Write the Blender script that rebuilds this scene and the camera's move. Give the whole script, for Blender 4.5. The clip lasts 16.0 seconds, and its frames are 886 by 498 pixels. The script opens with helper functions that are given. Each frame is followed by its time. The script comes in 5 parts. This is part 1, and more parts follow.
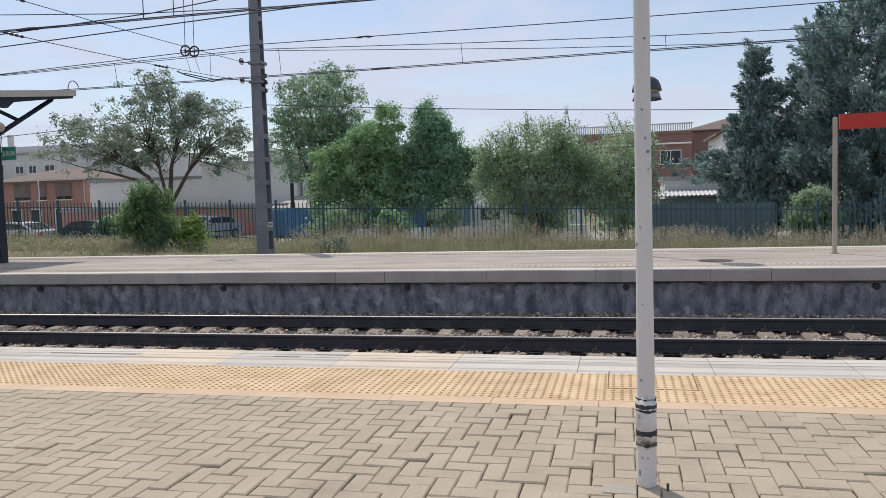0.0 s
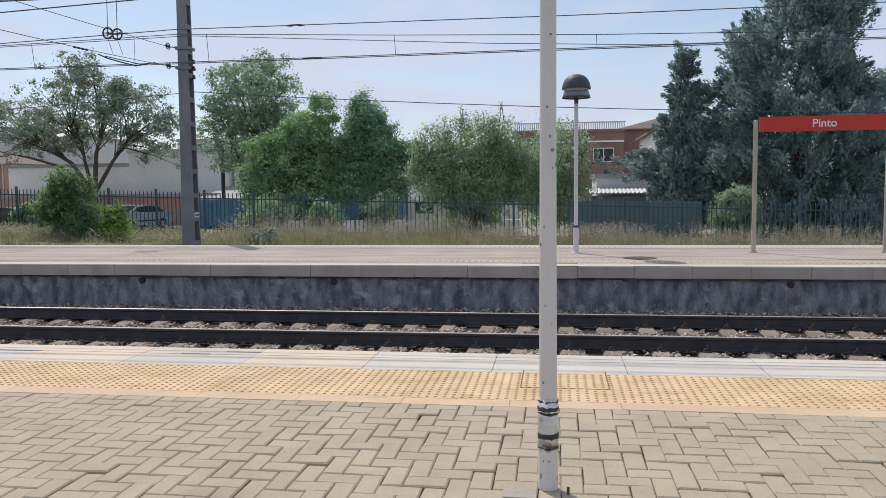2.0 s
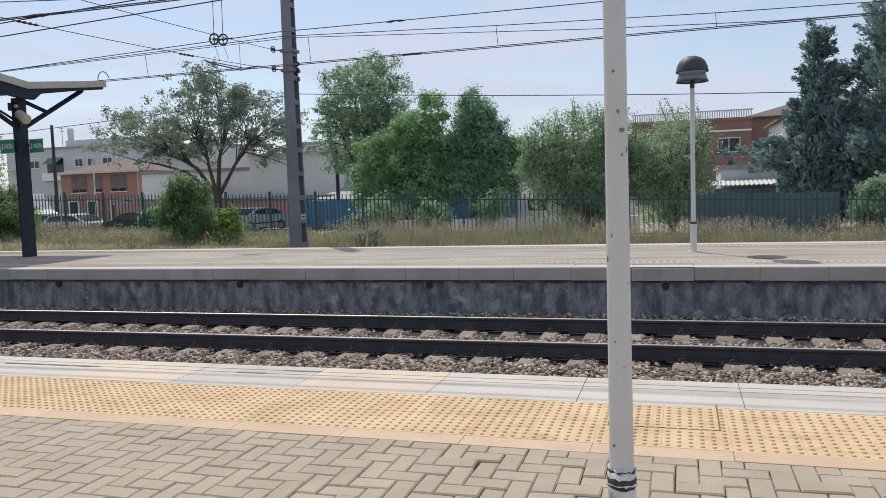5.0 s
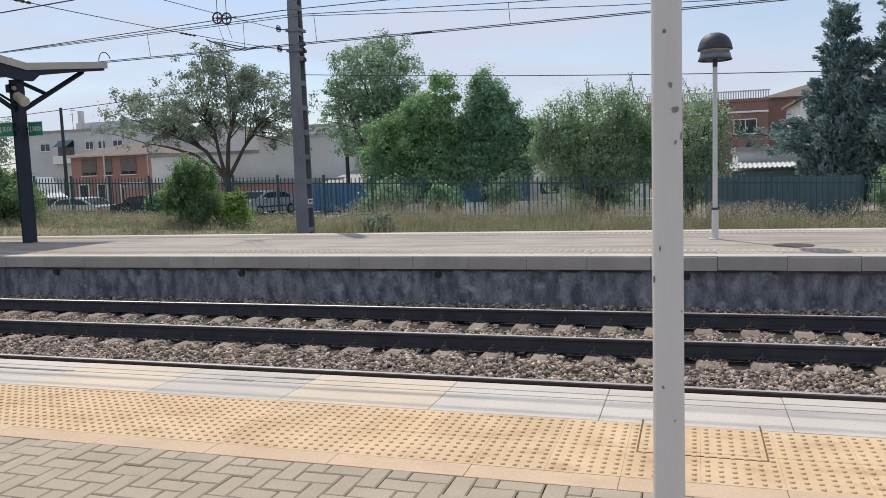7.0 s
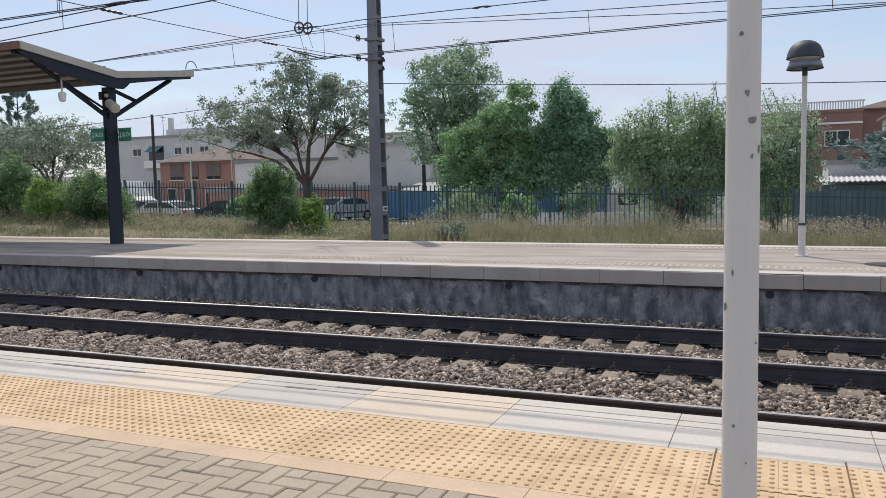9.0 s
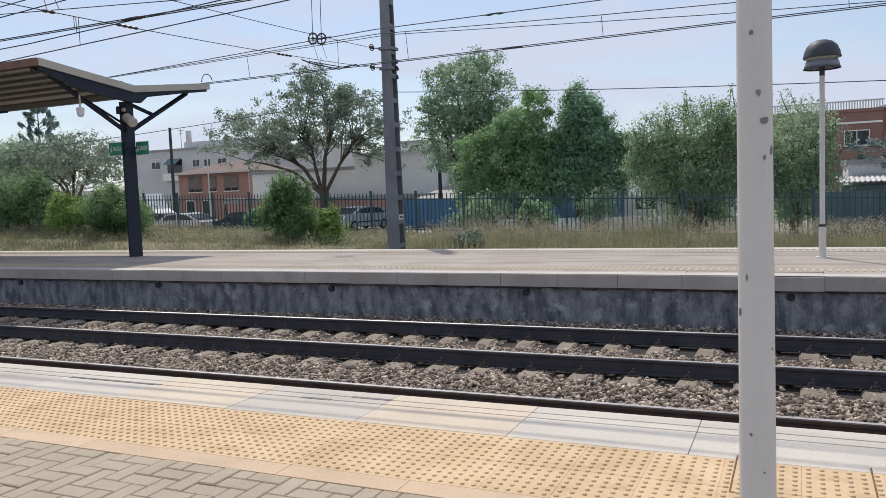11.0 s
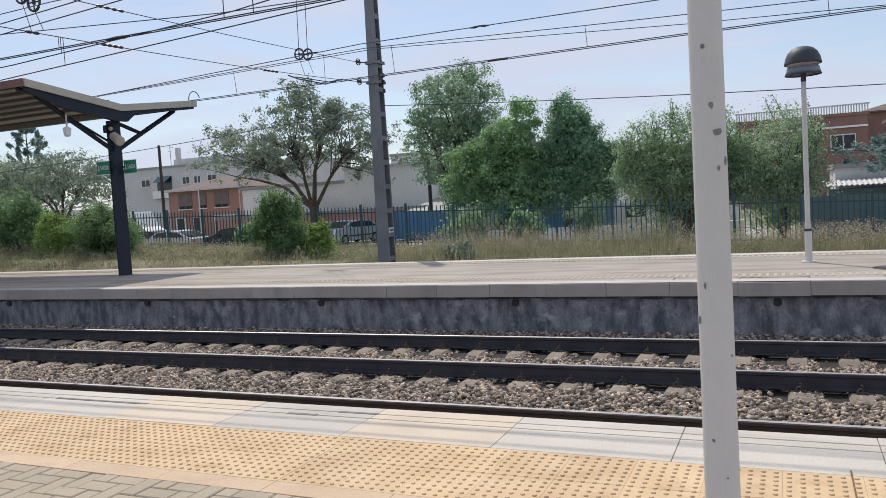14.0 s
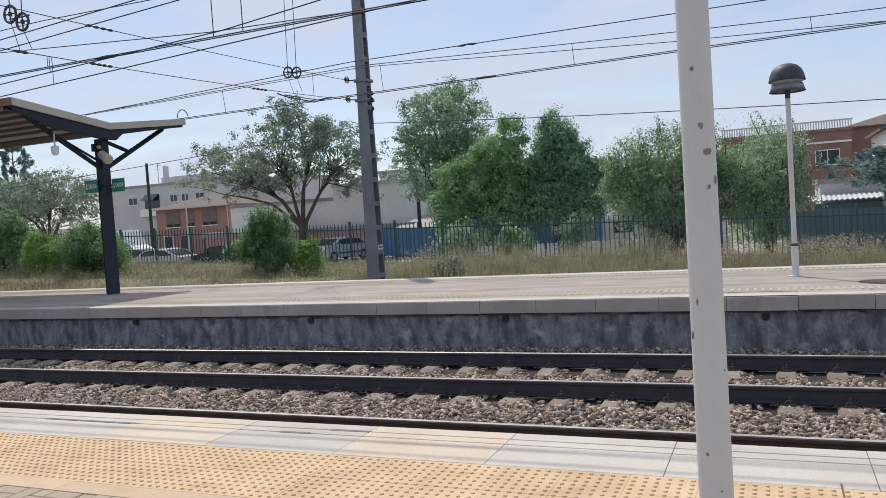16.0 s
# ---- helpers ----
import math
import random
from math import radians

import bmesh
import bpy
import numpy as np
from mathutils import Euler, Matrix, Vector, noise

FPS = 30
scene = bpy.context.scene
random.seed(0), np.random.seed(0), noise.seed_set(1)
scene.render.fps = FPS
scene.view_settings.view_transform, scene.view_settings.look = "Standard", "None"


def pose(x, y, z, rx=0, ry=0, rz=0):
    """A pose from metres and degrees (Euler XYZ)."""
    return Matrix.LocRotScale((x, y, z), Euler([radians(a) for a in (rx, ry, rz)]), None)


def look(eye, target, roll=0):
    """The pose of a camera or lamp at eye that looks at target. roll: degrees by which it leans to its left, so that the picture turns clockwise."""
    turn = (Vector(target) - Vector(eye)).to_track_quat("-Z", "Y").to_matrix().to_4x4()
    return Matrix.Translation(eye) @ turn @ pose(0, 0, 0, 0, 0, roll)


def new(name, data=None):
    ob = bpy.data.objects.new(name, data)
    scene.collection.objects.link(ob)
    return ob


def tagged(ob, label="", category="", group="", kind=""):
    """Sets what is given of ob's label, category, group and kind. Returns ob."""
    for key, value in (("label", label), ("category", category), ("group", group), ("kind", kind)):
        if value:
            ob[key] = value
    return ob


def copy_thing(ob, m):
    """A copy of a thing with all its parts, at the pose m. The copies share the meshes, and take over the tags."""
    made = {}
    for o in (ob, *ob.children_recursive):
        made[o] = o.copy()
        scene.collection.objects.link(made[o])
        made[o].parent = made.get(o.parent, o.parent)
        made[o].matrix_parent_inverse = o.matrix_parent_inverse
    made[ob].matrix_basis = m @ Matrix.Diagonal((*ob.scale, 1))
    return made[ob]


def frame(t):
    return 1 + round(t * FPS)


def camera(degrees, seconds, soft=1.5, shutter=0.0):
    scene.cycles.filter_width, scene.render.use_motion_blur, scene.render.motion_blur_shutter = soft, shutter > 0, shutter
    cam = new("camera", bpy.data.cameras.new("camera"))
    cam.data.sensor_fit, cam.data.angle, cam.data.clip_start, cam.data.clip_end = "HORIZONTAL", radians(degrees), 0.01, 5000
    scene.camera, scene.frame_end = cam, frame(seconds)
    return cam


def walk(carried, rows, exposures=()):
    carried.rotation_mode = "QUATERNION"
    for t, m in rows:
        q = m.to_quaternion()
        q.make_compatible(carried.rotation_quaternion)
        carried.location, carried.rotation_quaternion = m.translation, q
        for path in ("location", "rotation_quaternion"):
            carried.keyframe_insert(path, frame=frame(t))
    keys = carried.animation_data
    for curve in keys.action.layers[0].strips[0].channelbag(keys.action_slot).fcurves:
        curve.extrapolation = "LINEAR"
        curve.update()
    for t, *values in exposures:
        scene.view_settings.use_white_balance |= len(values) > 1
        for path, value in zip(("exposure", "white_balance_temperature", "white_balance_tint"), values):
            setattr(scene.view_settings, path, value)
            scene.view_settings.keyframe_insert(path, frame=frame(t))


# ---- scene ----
cam = camera(58.7, 16.0, soft=0.5)
PATH = [
    (0, (-0.189, 0.077, 1.289), (-0.632, 2.023, 1.154), -1.7),
    (0.5, (-0.187, 0.086, 1.291), (-0.629, 2.032, 1.158), -1.8),
    (1, (-0.128, 0.103, 1.292), (-0.563, 2.051, 1.161), -1.8),
    (1.5, (-0.028, 0.108, 1.301), (-0.451, 2.057, 1.158), -1.7),
    (2, (-0.061, 0.215, 1.298), (-0.346, 2.188, 1.143), -0.6),
    (2.5, (-0.187, 0.346, 1.296), (-0.44, 2.324, 1.153), 0.9),
    (3, (-0.191, 0.436, 1.289), (-0.529, 2.402, 1.146), 1.1),
    (3.5, (-0.102, 0.541, 1.291), (-0.575, 2.48, 1.161), 1.6),
    (4, (0.035, 0.639, 1.299), (-0.501, 2.561, 1.161), 0.8),
    (4.2, (0.056, 0.722, 1.285), (-0.471, 2.647, 1.154), -0.6),
    (6.3, (0.1, 1.526, 1.312), (-0.504, 3.421, 1.099), -2.3),
    (6.5, (0.057, 1.574, 1.311), (-0.544, 3.469, 1.098), -2.2),
    (7, (-0.038, 1.631, 1.33), (-0.644, 3.527, 1.131), -2.0),
    (7.5, (-0.024, 1.686, 1.336), (-0.704, 3.558, 1.155), -0.4),
    (8, (-0.014, 1.708, 1.336), (-0.77, 3.551, 1.154), -0.1),
    (8.5, (-0.021, 1.74, 1.333), (-0.795, 3.575, 1.153), -0.6),
    (9, (-0.022, 1.763, 1.337), (-0.807, 3.595, 1.165), -1.2),
    (9.5, (-0.014, 1.776, 1.335), (-0.807, 3.605, 1.17), -1.4),
    (10, (-0.013, 1.797, 1.335), (-0.818, 3.621, 1.175), -1.6),
    (12.5, (0.009, 1.796, 1.34), (-0.829, 3.607, 1.198), -2.9),
    (13, (0.028, 1.797, 1.339), (-0.802, 3.611, 1.204), -3.0),
    (13.5, (0.032, 1.8, 1.34), (-0.787, 3.62, 1.208), -3.3),
    (14, (0.055, 1.8, 1.342), (-0.753, 3.626, 1.219), -3.4),
    (14.5, (0.056, 1.789, 1.338), (-0.747, 3.617, 1.22), -3.8),
    (15, (0.049, 1.782, 1.343), (-0.747, 3.614, 1.235), -3.8),
    (15.5, (0.048, 1.779, 1.348), (-0.739, 3.615, 1.252), -3.8),
    (16, (0.05, 1.767, 1.349), (-0.73, 3.607, 1.266), -3.7),
]
walk(cam, [(t, look(eye, target, roll)) for t, eye, target, roll in PATH])

# ---- light and sky ----
SUN_WAY = Vector((-0.46, 0.60, 1.0)).normalized()          # towards the sun
SUN_EL = math.asin(SUN_WAY.z)
sun = new("sun", bpy.data.lights.new("sun", "SUN"))
sun.data.energy, sun.data.angle, sun.data.color = 3.1, radians(0.55), (1.0, 0.93, 0.83)
sun.matrix_world = look(SUN_WAY * 60, (0, 0, 0))

world = bpy.data.worlds.new("sky")
scene.world = world
world.use_nodes = True
wn, wl = world.node_tree.nodes, world.node_tree.links
wbg = wn["Background"]
sky = wn.new("ShaderNodeTexSky")
sky.sky_type, sky.sun_disc = "NISHITA", False
sky.sun_elevation, sky.sun_rotation = SUN_EL, math.atan2(SUN_WAY.x, SUN_WAY.y)
sky.air_density, sky.dust_density, sky.ozone_density = 1.0, 0.6, 1.8
wtc = wn.new("ShaderNodeTexCoord")
wmap = wn.new("ShaderNodeMapping")
wmap.inputs["Scale"].default_value = (1.6, 1.6, 6.0)
wl.new(wtc.outputs["Generated"], wmap.inputs["Vector"])
wno = wn.new("ShaderNodeTexNoise")
wno.inputs["Scale"].default_value, wno.inputs["Detail"].default_value = 2.3, 9.0
wno.inputs["Roughness"].default_value, wno.inputs["Distortion"].default_value = 0.55, 0.35
wl.new(wmap.outputs["Vector"], wno.inputs["Vector"])
wrp = wn.new("ShaderNodeValToRGB")
wrp.color_ramp.elements[0].position, wrp.color_ramp.elements[1].position = 0.43, 0.60
wrp.color_ramp.elements[0].color, wrp.color_ramp.elements[1].color = (0.36, 0.36, 0.36, 1), (0.95, 0.95, 0.95, 1)
wl.new(wno.outputs["Fac"], wrp.inputs["Fac"])
wmx = wn.new("ShaderNodeMix")
wmx.data_type = "RGBA"
wl.new(wrp.outputs["Color"], wmx.inputs[0])
wl.new(sky.outputs["Color"], wmx.inputs[6])
wmx.inputs[7].default_value = (5.4, 5.85, 7.15, 1)             # thin bright cloud
wl.new(wmx.outputs[2], wbg.inputs["Color"])
wbg.inputs["Strength"].default_value = 0.118

# ---- materials ----


def ramp(nt, src, stops):
    r = nt.nodes.new("ShaderNodeValToRGB")
    e = r.color_ramp.elements
    while len(e) < len(stops):
        e.new(0.5)
    for el, (p, c) in zip(e, stops):
        el.position, el.color = p, (*c, 1)
    nt.links.new(src, r.inputs["Fac"])
    return r.outputs["Color"]


def mat(name, c1, c2, rough=0.8, scale=6.0, fine=60.0, bump=0.15, metal=0.0, spread=(0.3, 0.7), island=0.0, random_ob=0.0, stretch=(1, 1, 1), spec=0.4, stain=None, dist=0.01, grain=0.18):
    """Two-scale mottled surface: c1..c2 by broad noise, fine grain in value, bump; optional per-piece value shift and stains."""
    m = bpy.data.materials.new(name)
    m.use_nodes = True
    nt = m.node_tree
    bs = nt.nodes["Principled BSDF"]
    geo = nt.nodes.new("ShaderNodeNewGeometry")
    mp = nt.nodes.new("ShaderNodeMapping")
    mp.inputs["Scale"].default_value = stretch
    nt.links.new(geo.outputs["Position"], mp.inputs["Vector"])
    n1, n2 = nt.nodes.new("ShaderNodeTexNoise"), nt.nodes.new("ShaderNodeTexNoise")
    for n, s, d in ((n1, scale, 6.0), (n2, fine, 4.0)):
        n.inputs["Scale"].default_value, n.inputs["Detail"].default_value = s, d
        nt.links.new(mp.outputs["Vector"], n.inputs["Vector"])
    col = ramp(nt, n1.outputs["Fac"], [(spread[0], c1), (spread[1], c2)])
    hsv = nt.nodes.new("ShaderNodeHueSaturation")
    nt.links.new(col, hsv.inputs["Color"])
    val = nt.nodes.new("ShaderNodeMapRange")
    val.inputs["To Min"].default_value, val.inputs["To Max"].default_value = 1 - grain, 1 + grain
    nt.links.new(n2.outputs["Fac"], val.inputs["Value"])
    out = val.outputs["Result"]
    for amount, node, sock in ((island, geo, "Random Per Island"), (random_ob, None, "Random")):
        if amount:
            node = node or nt.nodes.new("ShaderNodeObjectInfo")
            r = nt.nodes.new("ShaderNodeMapRange")
            r.inputs["To Min"].default_value, r.inputs["To Max"].default_value = 1 - amount, 1 + amount
            nt.links.new(node.outputs[sock], r.inputs["Value"])
            mul = nt.nodes.new("ShaderNodeMath")
            mul.operation = "MULTIPLY"
            nt.links.new(out, mul.inputs[0])
            nt.links.new(r.outputs["Result"], mul.inputs[1])
            out = mul.outputs[0]
    nt.links.new(out, hsv.inputs["Value"])
    final = hsv.outputs["Color"]
    if stain:
        colour, sscale, lo, hi, sstretch = stain
        m2 = nt.nodes.new("ShaderNodeMapping")
        m2.inputs["Scale"].default_value = sstretch
        nt.links.new(geo.outputs["Position"], m2.inputs["Vector"])
        n3 = nt.nodes.new("ShaderNodeTexNoise")
        n3.inputs["Scale"].default_value, n3.inputs["Detail"].default_value, n3.inputs["Roughness"].default_value = sscale, 7.0, 0.65
        nt.links.new(m2.outputs["Vector"], n3.inputs["Vector"])
        f = ramp(nt, n3.outputs["Fac"], [(lo, (0, 0, 0)), (hi, (1, 1, 1))])
        mx = nt.nodes.new("ShaderNodeMix")
        mx.data_type = "RGBA"
        nt.links.new(f, mx.inputs[0])
        nt.links.new(final, mx.inputs[6])
        mx.inputs[7].default_value = (*colour, 1)
        final = mx.outputs[2]
    nt.links.new(final, bs.inputs["Base Color"])
    rr = nt.nodes.new("ShaderNodeMapRange")
    rr.inputs["To Min"].default_value, rr.inputs["To Max"].default_value = max(rough - 0.12, 0.03), min(rough + 0.12, 1)
    nt.links.new(n1.outputs["Fac"], rr.inputs["Value"])
    nt.links.new(rr.outputs["Result"], bs.inputs["Roughness"])
    bs.inputs["Metallic"].default_value = metal
    bs.inputs["Specular IOR Level"].default_value = spec
    if bump:
        b = nt.nodes.new("ShaderNodeBump")
        b.inputs["Strength"].default_value, b.inputs["Distance"].default_value = bump, dist
        nt.links.new(n2.outputs["Fac"], b.inputs["Height"])
        nt.links.new(b.outputs["Normal"], bs.inputs["Normal"])
    return m


def leaf_mat(name, c1, c2, back=0.35):
    m = mat(name, c1, c2, rough=0.62, scale=1.1, fine=7.0, bump=0, island=0.3, spec=0.25, spread=(0.38, 0.62))
    nt = m.node_tree
    bs = nt.nodes["Principled BSDF"]
    tr = nt.nodes.new("ShaderNodeBsdfTranslucent")
    nt.links.new(bs.inputs["Base Color"].links[0].from_socket, tr.inputs["Color"])
    mx = nt.nodes.new("ShaderNodeMixShader")
    mx.inputs[0].default_value = back
    nt.links.new(bs.outputs[0], mx.inputs[1])
    nt.links.new(tr.outputs[0], mx.inputs[2])
    nt.links.new(mx.outputs[0], nt.nodes["Material Output"].inputs["Surface"])
    return m


M_PAVER = mat("paver_concrete", (0.375, 0.31, 0.23), (0.45, 0.38, 0.285), 0.88, 3.0, 110, 0.6, grain=0.22, random_ob=0.05, island=0.05, dist=0.004, stain=((0.24, 0.20, 0.155), 1.1, 0.55, 0.9, (1, 1, 1)))
M_JOINT = mat("joint_sand", (0.04, 0.033, 0.026), (0.13, 0.108, 0.085), 0.95, 14, 120, 0.4)
M_TACT = mat("tactile_yellow", (0.585, 0.41, 0.235), (0.70, 0.52, 0.325), 0.85, 3.4, 70, 0.25, random_ob=0.045, dist=0.003, grain=0.12, stain=((0.46, 0.30, 0.16), 3.8, 0.53, 0.76, (1, 1.6, 1)))
M_BORDER = mat("tactile_border_worn", (0.57, 0.415, 0.275), (0.66, 0.495, 0.34), 0.86, 2.2, 60, 0.2, random_ob=0.05, dist=0.003, stain=((0.47, 0.36, 0.26), 2.8, 0.52, 0.8, (1, 2, 1)))
M_SLAB = mat("edge_slab_white", (0.545, 0.495, 0.43), (0.63, 0.58, 0.51), 0.8, 1.6, 70, 0.2, random_ob=0.07, dist=0.003, stain=((0.40, 0.37, 0.33), 2.0, 0.5, 0.85, (0.4, 2, 1)))
M_SLAB_CREAM = mat("edge_slab_cream", (0.60, 0.50, 0.385), (0.68, 0.58, 0.455), 0.8, 1.6, 70, 0.2, dist=0.003, stain=((0.48, 0.42, 0.35), 2.0, 0.5, 0.85, (1, 1, 1)))
M_CAST = mat("tile_rust_frame", (0.13, 0.08, 0.035), (0.22, 0.14, 0.065), 0.85, 9, 90, 0.2)
M_CONC = mat("old_concrete_face", (0.105, 0.11, 0.125), (0.32, 0.32, 0.335), 0.92, 5.2, 34, 1.0, spread=(0.36, 0.66), grain=0.6, stretch=(1.2, 1, 0.5), stain=((0.44, 0.44, 0.45), 3.6, 0.57, 0.70, (0.9, 1.0, 0.9)), dist=0.012)
M_COPE = mat("coping_concrete", (0.365, 0.322, 0.284), (0.455, 0.408, 0.364), 0.88, 1.4, 60, 0.25, random_ob=0.06, stain=((0.22, 0.21, 0.2), 1.2, 0.55, 0.85, (1, 1, 0.5)), dist=0.004)
M_FARPAVE = mat("island_pavers", (0.35, 0.305, 0.26), (0.44, 0.39, 0.34), 0.85, 1.2, 30, 0.2, stain=((0.215, 0.175, 0.145), 0.9, 0.47, 0.74, (0.4, 3.2, 1)), dist=0.004)
M_FARWHITE = mat("island_edge_strip", (0.50, 0.46, 0.42), (0.60, 0.56, 0.515), 0.85, 1.4, 40, 0.2, dist=0.004)
M_RIB = mat("tactile_rib", (0.46, 0.38, 0.27), (0.55, 0.46, 0.34), 0.85, 3, 40, 0.1)
M_SLEEPER = mat("sleeper_concrete", (0.225, 0.185, 0.148), (0.32, 0.27, 0.22), 0.9, 3.5, 60, 0.4, random_ob=0.14, dist=0.006, stain=((0.15, 0.11, 0.085), 3, 0.52, 0.8, (1, 1, 1)))
M_STONE = mat("ballast_stone", (0.12, 0.092, 0.074), (0.55, 0.45, 0.36), 0.92, 17, 80, 0.4, island=0.62, dist=0.006, spec=0.25)
# Near-black colour stands for the shade in the gaps between stones.
M_BED_SHADE = mat("ballast_bed", (0.014, 0.013, 0.013), (0.06, 0.052, 0.047), 0.95, 26, 60, 0.6, dist=0.03)
M_RAIL = mat("rail_dark_steel", (0.042, 0.042, 0.052), (0.072, 0.068, 0.076), 0.62, 5, 70, 0.2, metal=0.2)
M_RAILRUST = mat("rail_brown_rust", (0.085, 0.058, 0.048), (0.13, 0.092, 0.075), 0.8, 6, 70, 0.3, metal=0.1)
# Brighter copy for the far rails: their glint is put into the colour.
M_RAILGLINT = mat("rail_glint_top", (0.80, 0.80, 0.82), (0.88, 0.88, 0.90), 0.42, 3, 40, 0.02, metal=1.0)
M_RAILDULL = mat("rail_dull_top", (0.33, 0.32, 0.32), (0.44, 0.43, 0.43), 0.55, 3, 40, 0.03, metal=0.3)
M_CLIP = mat("rail_clip_rust", (0.06, 0.05, 0.045), (0.11, 0.09, 0.075), 0.75, 12, 90, 0.2, metal=0.3)
M_GROUND = mat("dry_soil", (0.20, 0.17, 0.11), (0.30, 0.26, 0.17), 0.95, 0.6, 9, 0.4, stain=((0.10, 0.13, 0.05), 0.35, 0.45, 0.65, (1, 1, 1)), dist=0.05)
M_ROAD = mat("pale_asphalt", (0.33, 0.315, 0.295), (0.44, 0.42, 0.39), 0.9, 0.8, 25, 0.3, dist=0.01)
M_POLE = mat("pole_white_paint", (0.62, 0.595, 0.565), (0.67, 0.645, 0.615), 0.5, 3.0, 50, 0.05, dist=0.001, grain=0.03, stain=((0.56, 0.53, 0.49), 4.0, 0.62, 0.8, (1, 1, 0.3)))
M_CHIP = mat("pole_bare_chip", (0.16, 0.16, 0.16), (0.26, 0.26, 0.25), 0.8, 20, 90, 0.1)
M_TAPE = mat("black_tape", (0.02, 0.02, 0.022), (0.045, 0.045, 0.05), 0.5, 9, 60, 0.1)
M_TAPEW = mat("torn_white_tape", (0.55, 0.53, 0.50), (0.70, 0.68, 0.65), 0.55, 14, 60, 0.2, stain=((0.12, 0.12, 0.13), 9, 0.58, 0.66, (1, 1, 2)))
M_GALV = mat("galvanised_mast", (0.20, 0.205, 0.225), (0.27, 0.275, 0.295), 0.6, 2.0, 30, 0.1, metal=0.3, stain=((0.14, 0.14, 0.15), 2, 0.5, 0.8, (1, 1, 0.3)))
M_NAVY = mat("canopy_navy_steel", (0.014, 0.020, 0.036), (0.022, 0.030, 0.05), 0.5, 2.0, 40, 0.05, metal=0.1)
M_FASCIA = mat("canopy_fascia_cream", (0.50, 0.46, 0.39), (0.58, 0.54, 0.46), 0.6, 1.2, 30, 0.05)
M_SOFFIT = mat("canopy_soffit_sheet", (0.42, 0.39, 0.33), (0.50, 0.46, 0.40), 0.6, 1.5, 30, 0.05)
M_GREENSIGN = mat("sign_green", (0.02, 0.22, 0.12), (0.03, 0.27, 0.15), 0.45, 3, 40, 0.0)
M_WHITE = mat("white_enamel", (0.75, 0.75, 0.74), (0.82, 0.82, 0.81), 0.5, 3, 40, 0.0)
M_REDSIGN = mat("sign_red", (0.52, 0.035, 0.025), (0.60, 0.05, 0.035), 0.45, 2, 30, 0.0)
M_STEEL = mat("brushed_post", (0.42, 0.41, 0.39), (0.52, 0.51, 0.48), 0.45, 3, 40, 0.05, metal=0.6)
M_BLACK = mat("lamp_black", (0.040, 0.045, 0.055), (0.068, 0.075, 0.088), 0.55, 4, 40, 0.05)
M_BEIGE = mat("floodlight_beige", (0.48, 0.42, 0.33), (0.55, 0.49, 0.40), 0.5, 5, 40, 0.05)
M_WIRE = mat("wire_dark", (0.065, 0.072, 0.095), (0.095, 0.105, 0.13), 0.55, 5, 40, 0.0, metal=0.2)
M_INSUL = mat("insulator_brown", (0.05, 0.045, 0.05), (0.09, 0.08, 0.08), 0.35, 5, 40, 0.0)
M_FENCE = mat("fence_dark_green", (0.038, 0.085, 0.095), (0.058, 0.115, 0.125), 0.55, 3, 30, 0.05)
M_PLINTH = mat("plinth_concrete", (0.34, 0.31, 0.26), (0.44, 0.40, 0.34), 0.9, 1.5, 30, 0.3)
M_GRASS_DRY = leaf_mat("grass_dry", (0.27, 0.26, 0.155), (0.40, 0.375, 0.24), 0.4)
M_GRASS_GREEN = leaf_mat("grass_green", (0.17, 0.205, 0.10), (0.28, 0.315, 0.165), 0.45)
M_SEED = leaf_mat("grass_seed_heads", (0.40, 0.34, 0.25), (0.54, 0.47, 0.36), 0.35)
M_WEED = leaf_mat("weed_grey_green", (0.20, 0.23, 0.13), (0.34, 0.36, 0.22), 0.45)
M_SMOKE = mat("smoky_glass", (0.16, 0.18, 0.21), (0.22, 0.24, 0.27), 0.3, 5, 40, 0.0)
M_RUSTRIM = mat("canopy_rust_edge", (0.20, 0.105, 0.08), (0.28, 0.16, 0.12), 0.8, 3, 30, 0.1)
M_POSTTAN = mat("sign_post_tan", (0.40, 0.335, 0.27), (0.49, 0.42, 0.345), 0.6, 3, 40, 0.05, metal=0.1)
M_BLIND = mat("brown_roller_blind", (0.20, 0.155, 0.145), (0.27, 0.21, 0.195), 0.8, 2, 30, 0.1)
M_AWNING = mat("teal_awning", (0.09, 0.17, 0.20), (0.14, 0.24, 0.27), 0.8, 2, 20, 0.1)
M_BARK = mat("bark", (0.07, 0.055, 0.04), (0.13, 0.10, 0.075), 0.95, 5, 40, 0.6, dist=0.02)
M_LEAF_MAPLE = leaf_mat("leaf_maple", (0.235, 0.39, 0.205), (0.41, 0.585, 0.335), 0.6)
# Darker maple leaf for the right-hand tree, with its shade in the colour.
M_LEAF_MAPLE_SHADE = leaf_mat("leaf_maple_shade", (0.20, 0.35, 0.21), (0.34, 0.51, 0.33), 0.55)
M_LEAF_ELM = leaf_mat("leaf_elm", (0.24, 0.355, 0.235), (0.40, 0.52, 0.36), 0.58)
M_LEAF_GREY = leaf_mat("leaf_grey_green", (0.215, 0.275, 0.21), (0.36, 0.42, 0.325), 0.55)
M_LEAF_OLIVE = leaf_mat("leaf_olive", (0.28, 0.39, 0.25), (0.46, 0.58, 0.38), 0.6)
M_LEAF_CYP = leaf_mat("leaf_cypress", (0.17, 0.26, 0.25), (0.33, 0.43, 0.41), 0.45)
